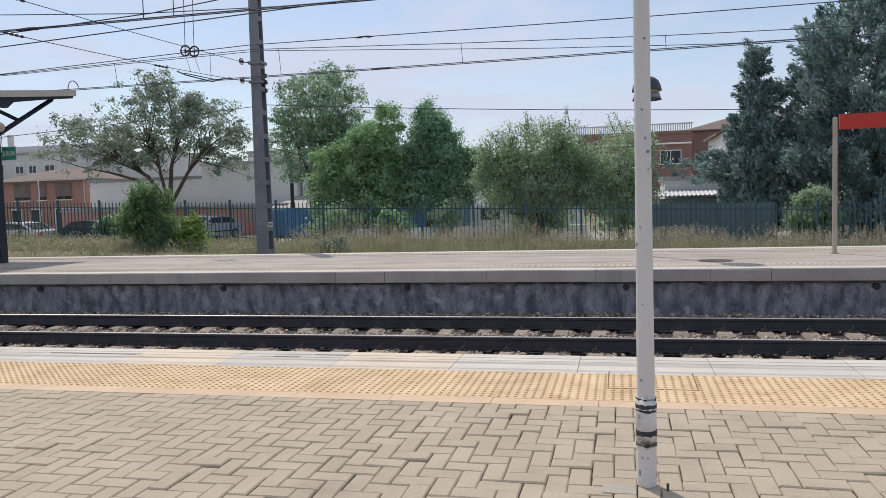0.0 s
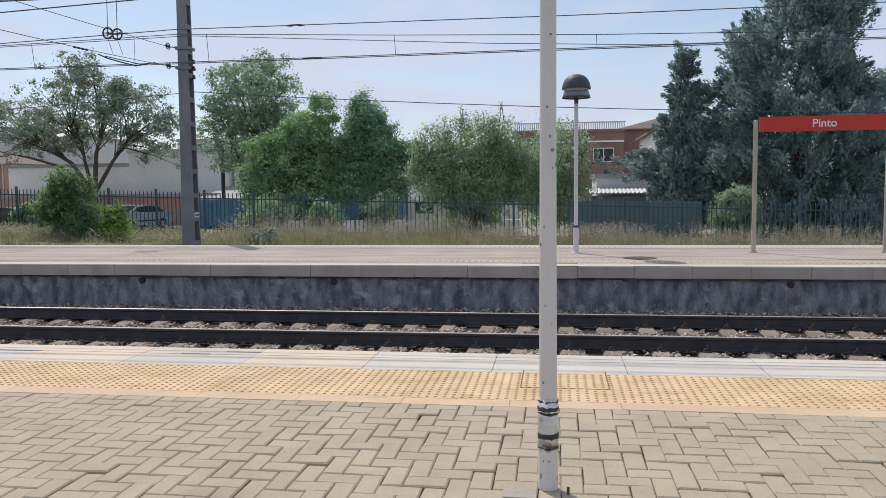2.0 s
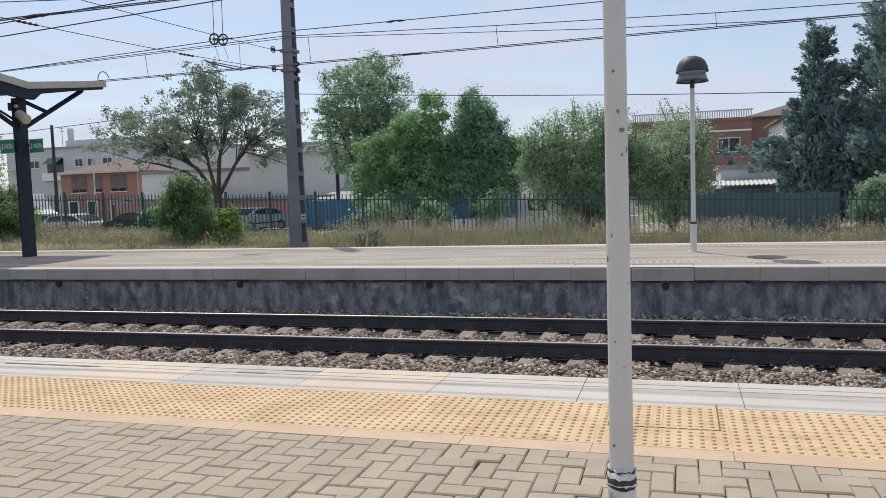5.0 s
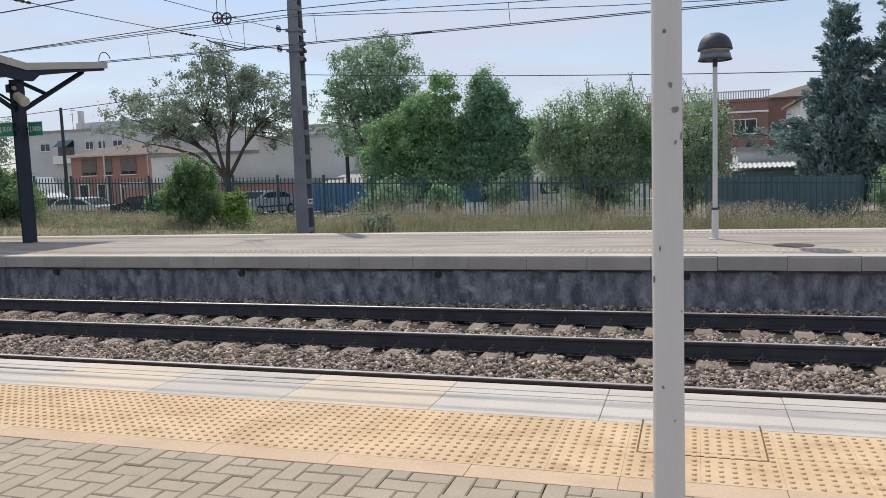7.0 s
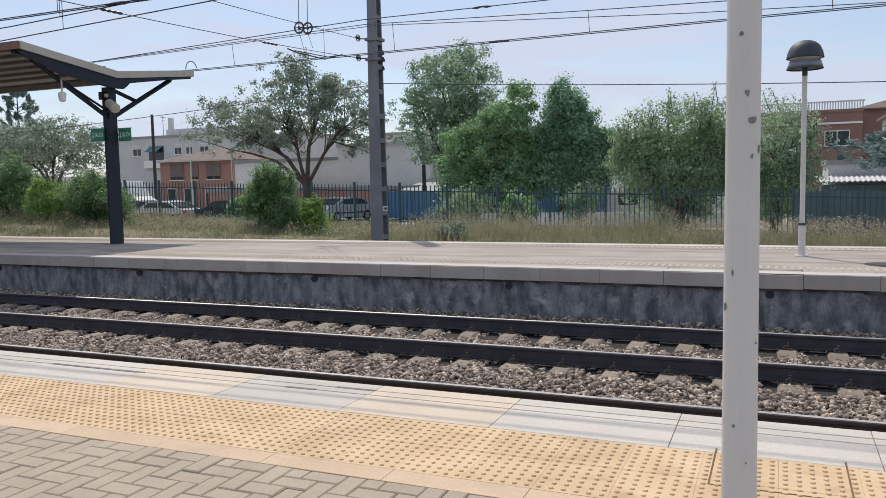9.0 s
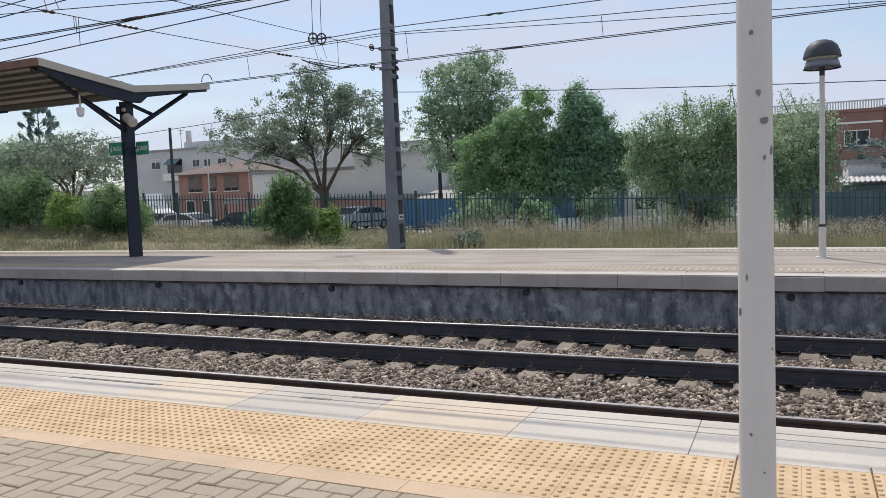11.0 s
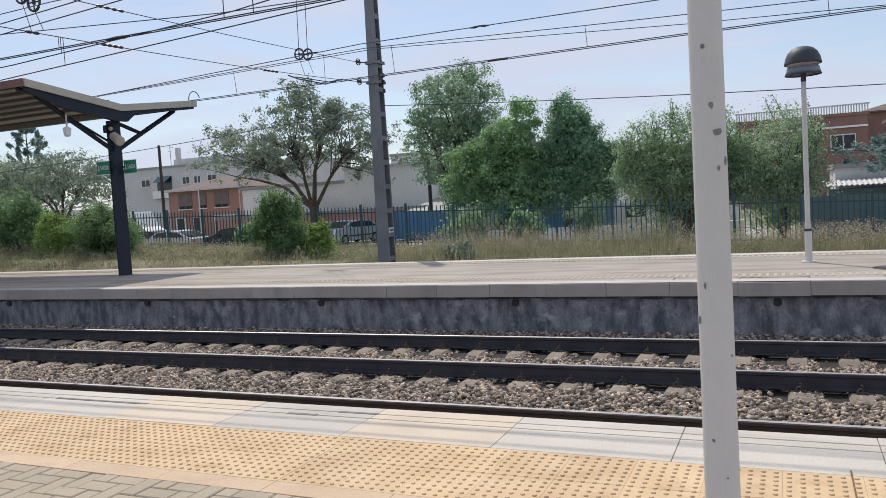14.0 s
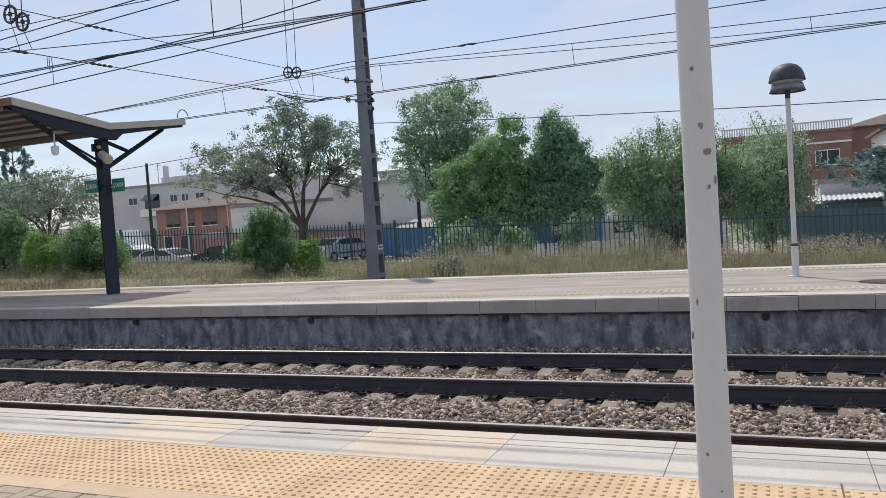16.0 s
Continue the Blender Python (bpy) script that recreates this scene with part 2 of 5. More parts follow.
M_LEAF_BUSH = leaf_mat("leaf_bush", (0.22, 0.35, 0.09), (0.36, 0.50, 0.16), 0.5)
M_LEAF_BUSH2 = leaf_mat("leaf_bush_deep", (0.155, 0.27, 0.125), (0.28, 0.405, 0.20), 0.52)
M_BRICKRED = mat("red_brick_wall", (0.25, 0.145, 0.12), (0.32, 0.19, 0.16), 0.9, 0.9, 12, 0.2)
M_ORANGE = mat("orange_render", (0.43, 0.235, 0.19), (0.51, 0.285, 0.235), 0.9, 0.5, 10, 0.1)
M_WHITEWALL = mat("white_render", (0.86, 0.84, 0.81), (0.93, 0.91, 0.88), 0.9, 0.35, 8, 0.1, stain=((0.76, 0.73, 0.69), 0.3, 0.5, 0.85, (1, 1, 0.4)))
M_GREYWALL = mat("grey_render", (0.58, 0.57, 0.57), (0.68, 0.67, 0.66), 0.9, 0.4, 8, 0.1)
M_ROOFTILE = mat("roof_tile", (0.16, 0.12, 0.105), (0.225, 0.172, 0.15), 0.9, 1.0, 10, 0.3)
M_ROOFGREY = mat("roof_sheet_grey", (0.30, 0.29, 0.29), (0.38, 0.37, 0.36), 0.7, 0.5, 8, 0.1)
M_CORR = mat("corrugated_white", (0.55, 0.54, 0.52), (0.66, 0.65, 0.63), 0.6, 0.8, 12, 0.1)
M_BLUE = mat("blue_container_paint", (0.065, 0.16, 0.28), (0.095, 0.21, 0.345), 0.6, 0.5, 8, 0.1)
M_TEAL = mat("teal_sheet_hoarding", (0.095, 0.145, 0.155), (0.125, 0.18, 0.19), 0.6, 0.6, 8, 0.1)
M_GLASSDARK = mat("window_glass_dark", (0.03, 0.035, 0.04), (0.06, 0.065, 0.07), 0.15, 2, 20, 0.0, spec=0.6)
M_CARWHITE = mat("car_paint_silver", (0.52, 0.53, 0.55), (0.58, 0.59, 0.61), 0.25, 2, 20, 0.0, metal=0.3)
M_CARDARK = mat("car_paint_dark", (0.02, 0.026, 0.04), (0.035, 0.042, 0.06), 0.25, 2, 20, 0.0, metal=0.2)
M_RUBBER = mat("tyre_rubber", (0.015, 0.015, 0.015), (0.03, 0.03, 0.03), 0.9, 8, 40, 0.1)
M_WOOD = mat("dark_timber_pole", (0.05, 0.045, 0.045), (0.08, 0.07, 0.065), 0.9, 3, 30, 0.2)

# ---- mesh helpers ----


class MB:
    """Gathers vertices and faces of one mesh."""

    def __init__(self):
        self.v, self.f = [], []

    def add(self, vs, fs):
        n = len(self.v)
        self.v.extend(vs)
        self.f.extend([tuple(i + n for i in f) for f in fs])
        return self

    def box(self, x0, x1, y0, y1, z0, z1, c=0.0):
        """A box; c: chamfer round the top edges."""
        if c:
            vs = [(x, y, z0) for x, y in ((x0, y0), (x1, y0), (x1, y1), (x0, y1))]
            vs += [(x, y, z1 - c) for x, y in ((x0, y0), (x1, y0), (x1, y1), (x0, y1))]
            vs += [(x, y, z1) for x, y in ((x0 + c, y0 + c), (x1 - c, y0 + c), (x1 - c, y1 - c), (x0 + c, y1 - c))]
            fs = [(3, 2, 1, 0)] + [(i, (i + 1) % 4, (i + 1) % 4 + 4, i + 4) for i in range(4)]
            fs += [(i + 4, (i + 1) % 4 + 4, (i + 1) % 4 + 8, i + 8) for i in range(4)] + [(8, 9, 10, 11)]
            return self.add(vs, fs)
        vs = [(x, y, z) for z in (z0, z1) for x, y in ((x0, y0), (x1, y0), (x1, y1), (x0, y1))]
        return self.add(vs, [(3, 2, 1, 0), (4, 5, 6, 7)] + [(i, (i + 1) % 4, (i + 1) % 4 + 4, i + 4) for i in range(4)])

    def tube(self, pts, rs, n=8, caps=True):
        """A tube along points; rs: one radius or one a point."""
        pts = [Vector(p) for p in pts]
        rs = rs if isinstance(rs, (list, tuple)) else [rs] * len(pts)
        vs, fs = [], []
        for i, p in enumerate(pts):
            d = (pts[min(i + 1, len(pts) - 1)] - pts[max(i - 1, 0)]).normalized()
            a = d.cross(Vector((0, 0, 1)) if abs(d.z) < 0.9 else Vector((1, 0, 0))).normalized()
            b = d.cross(a)
            for k in range(n):
                t = 2 * math.pi * k / n
                vs.append(tuple(p + (a * math.cos(t) + b * math.sin(t)) * rs[i]))
        for i in range(len(pts) - 1):
            for k in range(n):
                fs.append((i * n + k, (i + 1) * n + k, (i + 1) * n + (k + 1) % n, i * n + (k + 1) % n))
        if caps:
            fs += [tuple(range(n)), tuple(range((len(pts) - 1) * n + n - 1, (len(pts) - 1) * n - 1, -1))]
        return self.add(vs, fs)

    def lathe(self, x, y, prof, n=20):
        """A solid of revolution: prof is (radius, z) from bottom to top."""
        vs = [(x + r * math.cos(2 * math.pi * k / n), y + r * math.sin(2 * math.pi * k / n), z) for r, z in prof for k in range(n)]
        fs = [(i * n + k, i * n + (k + 1) % n, (i + 1) * n + (k + 1) % n, (i + 1) * n + k) for i in range(len(prof) - 1) for k in range(n)]
        fs += [tuple(range(n - 1, -1, -1)), tuple(range((len(prof) - 1) * n, len(prof) * n))]
        return self.add(vs, fs)

    def extrude_x(self, prof, x0, x1):
        """A closed y-z outline drawn from x0 to x1."""
        n = len(prof)
        vs = [(x0, y, z) for y, z in prof] + [(x1, y, z) for y, z in prof]
        return self.add(vs, [(i, (i + 1) % n, (i + 1) % n + n, i + n) for i in range(n)] + [tuple(range(n - 1, -1, -1)), tuple(range(n, 2 * n))])

    def extrude_y(self, prof, y0, y1):
        n = len(prof)
        vs = [(x, y0, z) for x, z in prof] + [(x, y1, z) for x, z in prof]
        return self.add(vs, [(i, (i + 1) % n, (i + 1) % n + n, i + n) for i in range(n)] + [tuple(range(n - 1, -1, -1)), tuple(range(n, 2 * n))])

    def mesh(self, name, material, smooth=False):
        me = bpy.data.meshes.new(name)
        me.from_pydata(self.v, [], self.f)
        bm = bmesh.new()
        bm.from_mesh(me)
        bmesh.ops.recalc_face_normals(bm, faces=bm.faces)
        bm.to_mesh(me)
        bm.free()
        me.materials.append(material)
        if smooth:
            me.shade_smooth()
        return me


def part(name, mb, material, parent=None, label="", smooth=False):
    """One mesh object out of an MB, under a thing or part."""
    ob = new(name, mb.mesh(name, material, smooth) if isinstance(mb, MB) else mb)
    ob.parent = parent
    return tagged(ob, label)


def thing(name, x, y, z, label, category, group="", kind=""):
    ob = new(name)
    ob.location = (x, y, z)
    ob.empty_display_size = 0.1
    return tagged(ob, label, category, group, kind)


def raw(name, verts, faces, material, parent=None):
    """A mesh out of numpy arrays with equal-sided faces."""
    me = bpy.data.meshes.new(name)
    verts, faces = np.asarray(verts, np.float32), np.asarray(faces, np.int32)
    k = faces.shape[1]
    me.vertices.add(len(verts))
    me.vertices.foreach_set("co", verts.ravel())
    me.loops.add(faces.size)
    me.loops.foreach_set("vertex_index", faces.ravel())
    me.polygons.add(len(faces))
    me.polygons.foreach_set("loop_start", np.arange(len(faces), dtype=np.int32) * k)
    me.polygons.foreach_set("loop_total", np.full(len(faces), k, np.int32))
    me.update(calc_edges=True)
    me.validate()
    me.materials.append(material)
    ob = new(name, me)
    ob.parent = parent
    return ob


def words(text, size, material, m, parent, name="lettering", bold=0.0):
    """Flat lettering in the built-in font, as a mesh. m: its pose."""
    cu = bpy.data.curves.new(name, "FONT")
    cu.body, cu.size, cu.align_x, cu.align_y, cu.extrude = text, size, "CENTER", "CENTER", 0.002
    cu.offset = bold
    tmp = bpy.data.objects.new(name, cu)
    scene.collection.objects.link(tmp)
    me = bpy.data.meshes.new_from_object(tmp.evaluated_get(bpy.context.evaluated_depsgraph_get()))
    bpy.data.objects.remove(tmp)
    me.materials.clear()
    me.materials.append(material)
    ob = new(name, me)
    ob.parent = parent
    ob.matrix_basis = m
    return ob


rng = np.random.default_rng(7)

M_COPING_SHADE = mat("coping_shade_dark", (0.06, 0.052, 0.05), (0.17, 0.15, 0.14), 0.95, 3.5, 45, 0.8, spread=(0.38, 0.66), dist=0.02)
M_FROST = leaf_mat("frosted_glass", (0.80, 0.80, 0.78), (0.88, 0.88, 0.86), 0.65)
M_PURLIN = mat("canopy_purlin_brown", (0.12, 0.108, 0.10), (0.17, 0.155, 0.145), 0.6, 2.0, 30, 0.05)
M_WORN = mat("worn_dark_insert", (0.14, 0.135, 0.13), (0.22, 0.21, 0.20), 0.9, 9, 90, 0.3)

# ---- setting: ground, road, platforms, tracks ----
EDGE, FAR_EDGE, FAR_BACK = 6.29, 13.14, 17.68
RAIL_Z, TRACKS = -0.68, (7.98, 11.63, 19.55)


def ground_z(x, y):
    bank = -0.78 - 0.027 * max(min(x, 30), -40)
    bank = max(-1.1, min(0.2, bank))
    if y < 21.0:
        return -0.97
    if y < 23.5:
        return -0.97 + (bank + 0.97) * (y - 21.0) / 2.5
    if y < 30.5:
        return bank
    if y < 33:
        return bank + (-1.0 - bank) * (y - 30.5) / 2.5
    return -1.0


def build_ground():
    xs = [-1800, -600, -250, -120, -80] + list(np.arange(-60, 41, 2.0)) + [60, 100, 250, 600, 1800]
    ys = [-1500, -400, -100, -20, 0, 10, 20] + list(np.arange(21, 35, 0.5)) + [40, 50, 70, 100, 200, 500, 1800]
    v = [(x, y, ground_z(x, y) + (0.04 * noise.noise((x * 0.6, y * 0.6, 0)) if 23 < y < 30 else 0)) for y in ys for x in xs]
    n = len(xs)
    f = [(j * n + i, j * n + i + 1, (j + 1) * n + i + 1, (j + 1) * n + i) for j in range(len(ys) - 1) for i in range(n - 1)]
    tagged(raw("ground", v, f, M_GROUND), "dry earth and sparse grass sheet to the horizon", "ground", kind="structure")


build_ground()
tagged(part("road", MB().box(-90, 60, 33.2, 47.4, -1.06, -0.99), M_ROAD), "pale worn asphalt street behind the railway fence", "road", kind="structure")

# near platform: body, edge slabs, tactile strip
near = tagged(part("platform_near", MB().box(-60, 40, -8, EDGE - 0.03, -1.2, -0.075), M_JOINT), "near railway platform bed under grey herringbone pavers", "platform", kind="structure")
part("platform_edge_face", MB().box(-60, 40, EDGE - 0.028, EDGE - 0.002, -1.2, -0.12), M_CONC, near)


def edge_slab(m):
    mb = MB()
    y0, y1 = 5.69, EDGE
    # three strips, split by two shallow grooves near the rail side
    for a, b in ((y0, 6.055), (6.068, 6.155), (6.168, y1)):
        mb.box(0.0015, 0.9435, a, b, -0.11, 0.0, 0.002)
    mb.box(0.0015, 0.9435, y0, y1, -0.12, -0.012)
    return mb.mesh("edge_slab", m)


WORN = ((-5.15, -4.24, 6.045), (-3.02, -2.79, 6.045), (-2.69, -2.40, 6.145))
SLAB = edge_slab(M_SLAB)
SLAB_CREAM = edge_slab(M_SLAB_CREAM)
for k in range(-22, 9):
    ob = part("edge_slab", SLAB_CREAM if k in (-17, -14, -11, -8, -4, -2, 3, 5) else SLAB, None, near)
    ob.location = (-0.515 + 0.945 * k, rng.normal(0, 0.0015), rng.normal(0, 0.0012))


for wx0, wx1, wy in WORN:
    part("worn_insert", MB().box(wx0, wx1, wy, wy + 0.03, -0.013, 0.0022), M_WORN, near, "dark worn insert in the slab's groove")


def tactile_tile():
    mb = MB()
    mb.box(0.0003, 0.3297, 4.954, 5.3135, -0.06, 0.0, 0.0008).box(0.0003, 0.3297, 5.3165, 5.684, -0.06, 0.0, 0.0008)
    for i in range(6):
        for j in range(13):
            mb.lathe(0.0275 + 0.055 * i, 4.985 + 0.055 * j, [(0.0118, -0.001), (0.0112, 0.0036), (0.0092, 0.0062), (0.006, 0.007)], 8)
    return mb.mesh("tactile_tile", M_TACT)


TACT = tactile_tile()
for k in range(-48, 22):
    ob = part("tactile_tile", TACT, None, near)
    ob.location = (-0.34 + 0.33 * k, 0, rng.normal(0, 0.0005))
BORD = MB().box(0.001, 0.659, 4.813, 4.953, -0.06, 0.0, 0.0015).mesh("border_tile", M_BORDER)
for k in range(-25, 12):
    part("border_tile", BORD, None, near).location = (-0.34 + 0.66 * k, 0, rng.normal(0, 0.001))

# access cover let into the tactile strip
cover = thing("access_cover", 0, 5.55, 0, "tiled access cover with a rusty rim in the tactile strip", "cover")
part("rim", MB().box(-0.294, -0.287, -0.29, 0.20, 0.0002, 0.0028).box(0.272, 0.279, -0.29, 0.20, 0.0002, 0.0028).box(-0.287, 0.272, -0.29, -0.283, 0.0002, 0.0028), M_CAST, cover)


PAVE_X, PAVE_Y = 0.0990, 0.1090


def herringbone(x0, x1, y0, y1):
    """Lower-left corners and turn of two-to-one pavers on a PAVE_X by PAVE_Y grid."""
    out = []
    for i in range(-220, 221):
        for j in range(-140, 141):
            for vert in (0, 1):
                px, py = (i + 2 * j) * PAVE_X + 0.0594, (i - 2 * j + vert) * PAVE_Y + 0.0256
                w, h = (PAVE_X, 2 * PAVE_Y) if vert else (2 * PAVE_X, PAVE_Y)
                if px > x0 and px + w < x1 and py > y0 and py < y1:
                    out.append((px, py, vert, min(h, y1 - py)))
    return out


# ---- island platform ----
isl = tagged(part("platform_island", MB().box(-60, 40, FAR_EDGE + 0.10, FAR_BACK - 0.1, -1.2, -0.05), M_CONC), "island platform with stained concrete face below the coping", "platform", kind="structure")
COPE = MB().box(0.003, 0.897, 0, 0.55, -0.19, 0.0, 0.006).mesh("coping_block", M_COPE)
for k in range(-40, 20):
    part("coping_block", COPE, None, isl).location = (-0.62 + 0.9 * k, FAR_EDGE + rng.normal(0, 0.003), rng.normal(0, 0.002))
# Ragged strip added under the coping; its dark colour paints the overhang's shade.
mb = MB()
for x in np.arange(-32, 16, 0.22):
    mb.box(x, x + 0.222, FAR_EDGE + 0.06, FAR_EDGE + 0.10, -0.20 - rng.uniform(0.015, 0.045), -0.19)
tagged(part("coping_shade_strip", mb, M_COPING_SHADE, isl, "ragged strip coloured dark for the shade under the coping"), kind="stuff")
part("edge_strip", MB().box(-40, 20, FAR_EDGE + 0.02, FAR_EDGE + 0.30, 0.003, 0.007), M_FARWHITE, isl, "pale worn strip along the edge")
part("paving", MB().box(-60, 40, FAR_EDGE + 0.552, FAR_BACK, -0.06, 0.0), M_FARPAVE, isl)
part("back_edge_strip", MB().box(-40, 20, FAR_BACK - 0.32, FAR_BACK + 0.06, -0.16, 0.005), M_FARWHITE, isl, "pale strip along the rear edge")
mb = MB()
for x in np.arange(-30, 14, 0.105):
    for y0, y1 in ((13.78, 14.12), (16.92, 17.26)):
        mb.box(x, x + 0.045, y0, y1, -0.002, 0.006, 0.002)
tagged(part("tactile_ribs", mb, M_RIB, isl), kind="stuff")
mb = MB()
for x in (-30, -22.5, -15.07, -11.25, -7.34, -3.84, -0.13, 3.6, 7.3):
    mb.tube([(x, FAR_EDGE + 0.06, -0.29), (x, FAR_EDGE + 0.16, -0.28)], 0.055, 12)
part("drain_holes", mb, M_TAPE, isl, "dark drain pipes in the concrete face")
mb = MB()
mb.lathe(1.42, 14.66, [(0.30, 0.001), (0.30, 0.006), (0.27, 0.007)], 20)
tagged(part("drain_cover", mb, M_CLIP), "round dark drain cover set in pale paving", "cover")

# ---- tracks ----


def rail_mesh():
    p = [(-0.075, 0), (0.075, 0), (0.075, 0.012), (0.012, 0.032), (0.010, 0.125), (0.034, 0.138), (0.036, 0.165), (0.028, 0.172), (-0.028, 0.172), (-0.036, 0.165), (-0.034, 0.138), (-0.010, 0.125), (-0.012, 0.032), (-0.075, 0.012)]
    return [MB().extrude_x(p, -60, 40).mesh("rail", m) for m in (M_RAIL, M_RAILRUST)]


def sleeper_mesh():
    mb = MB()
    w = 0.125
    # monoblock: raised seats, sunken middle, bevelled shoulders
    pr = [(-1.3, -0.2), (-1.3, -0.03), (-1.24, 0.0), (-0.55, 0.0), (-0.40, -0.045), (0.40, -0.045), (0.55, 0.0), (1.24, 0.0), (1.3, -0.03), (1.3, -0.2)]
    n = len(pr)
    vs = []
    for x, k in ((-w, 0), (-w + 0.03, 1), (w - 0.03, 1), (w, 0)):
        vs += [(x, y, z if k or z < -0.1 else z - 0.035) for y, z in pr]
    fs = [(a * n + i, a * n + (i + 1) % n, (a + 1) * n + (i + 1) % n, (a + 1) * n + i) for a in range(3) for i in range(n)]
    fs += [tuple(range(n - 1, -1, -1)), tuple(range(3 * n, 4 * n))]
    mb.add(vs, fs)
    return mb.mesh("sleeper", M_SLEEPER)


def clip_mesh():
    mb = MB()
    for s in (-1, 1):
        y = s * 0.105
        mb.box(-0.055, 0.055, y - 0.035, y + 0.035, 0.0, 0.022, 0.008)
        mb.tube([(-0.045, y - 0.02, 0.022), (-0.03, y - 0.01, 0.045), (0, y, 0.05), (0.03, y + 0.01, 0.045), (0.045, y + 0.02, 0.022)], 0.010, 6)
        mb.lathe(0, y, [(0.022, 0.02), (0.022, 0.055), (0.013, 0.057), (0.013, 0.085), (0.008, 0.09)], 7)
    return mb.mesh("rail_fastening", M_CLIP)


(RAILM, RAILM_RUST), SLEEP, CLIPM = rail_mesh(), sleeper_mesh(), clip_mesh()
RUN, DULL = (MB().box(-60, 40, -0.027, 0.027, 0.1722, 0.1742).mesh("running_surface", m) for m in (M_RAILGLINT, M_RAILDULL))
for yc, lo, hi in zip(TRACKS, (-14, -34, -6), (10, 12, 2)):
    tr = thing("track", 0, yc, RAIL_Z - 0.173, "broad gauge railway track, polished rails on concrete sleepers in ballast", "track", kind="structure")
    for s in (-1, 1):
        r = part("rail", RAILM if yc > 10 else RAILM_RUST, None, tr)
        r.location = (0, s * 0.87, 0)
        part("running_surface", RUN if s > 0 and yc > 10 else DULL, None, r, "rail top with its glint put into a brighter colour" if s > 0 and yc > 10 else "duller rail top without the glint colour")
    for x in np.arange(lo, hi, 0.6):
        sl = part("sleeper", SLEEP, None, tr)
        sl.location = (x - 0.13 + rng.normal(0, 0.012), 0, -0.008)
        sl.rotation_euler = (0, 0, rng.normal(0, 0.006))
        for s in (-1, 1):
            part("rail_fastening", CLIPM, None, sl).location = (0, s * 0.87, 0.001)


def ballast():
    """Crushed stones on the bed between and beside the rails."""
    # skewed wedge: two triangles twisted against each other, eight flat faces
    ring = [2 * math.pi * k / 3 for k in range(3)]
    ico_v = np.array([(1.3 * math.cos(a + h), 1.3 * math.sin(a + h), z) for z, h in ((-0.9, 0), (0.9, math.pi / 3)) for a in ring])
    ico_f = np.array([(2, 1, 0), (3, 4, 5), (0, 1, 3), (1, 4, 3), (1, 2, 4), (2, 5, 4), (2, 0, 5), (0, 3, 5)])
    zones = ((-12, 5, 6.5, 8.7, 3000, -0.90), (-17, 5, 8.95, 10.68, 29000, -0.895), (-22, 6, 10.85, 11.9, 24000, -0.88), (-22, 6, 11.9, 12.42, 13500, -0.908), (-17, 5, 10.26, 10.68, 12000, -0.885), (-27, 7, 12.58, 13.22, 16000, -0.845), (-12, 5, 8.0, 8.8, 2500, -0.90))
    vs, fs, base = [], [], 0
    for x0, x1, y0, y1, n, z in zones:
        c = np.stack([rng.uniform(x0, x1, n), rng.uniform(y0, y1, n), np.full(n, z)], 1)
        d = np.abs(c[:, 1] - 9.75)
        heap = np.where((c[:, 1] > 9.0) & (c[:, 1] < 10.4), 0.018 * np.cos(np.clip(d / 0.7, 0, 1) * math.pi / 2), 0)
        slope = np.where(c[:, 1] > 12.6, (c[:, 1] - 12.6) * 0.16, 0)
        # keep the sleepers' tops clear
        fx = np.abs((c[:, 0] + 0.13 + 0.3) % 0.6 - 0.3)
        onsl = (fx < 0.15) & (((c[:, 1] > 10.31) & (c[:, 1] < 10.72)) | ((c[:, 1] > 11.85) & (c[:, 1] < 12.95)) | (c[:, 1] < 9.25))
        keep = ~onsl | (rng.random(n) < 0.03)
        c[:, 2] += heap + slope - np.where((c[:, 1] > 10.28) & (c[:, 1] < 10.75), 0.008, 0) + rng.uniform(-0.03, 0.016, n)
        c = c[keep]
        n = len(c)
        size = rng.uniform(0.016, 0.032, n)[:, None, None] * rng.uniform(0.65, 1.35, (n, 1, 3)) * (1.2, 0.9, 0.68)
        jit = 1 + rng.uniform(-0.32, 0.15, (n, 6, 3))
        ang = np.stack([rng.normal(0, 0.4, n), rng.normal(0, 0.4, n), rng.uniform(0, 2 * math.pi, n)], 1)
        ca, sa = np.cos(ang), np.sin(ang)
        p = ico_v[None] * jit * size
        for ax, (i, j) in enumerate(((1, 2), (0, 2), (0, 1))):
            a, b = p[..., i].copy(), p[..., j].copy()
            p[..., i], p[..., j] = a * ca[:, ax, None] - b * sa[:, ax, None], a * sa[:, ax, None] + b * ca[:, ax, None]
        p += c[:, None]
        vs.append(p.reshape(-1, 3))
        fs.append((ico_f[None] + (np.arange(n) * 6)[:, None, None] + base).reshape(-1, 3))
        base += n * 6
    ob = raw("ballast_stones", np.concatenate(vs), np.concatenate(fs), M_STONE)
    tagged(ob, "loose angular grey-brown ballast stones round the sleepers", "ballast", kind="stuff")


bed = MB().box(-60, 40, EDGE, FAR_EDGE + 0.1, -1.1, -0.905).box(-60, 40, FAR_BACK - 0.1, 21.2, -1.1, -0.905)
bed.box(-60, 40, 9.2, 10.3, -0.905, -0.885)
tagged(part("ballast_bed", bed, M_BED_SHADE), "gravelly trackbed coloured near-black for the shade between the stones", "trackbed", kind="structure")
ballast()

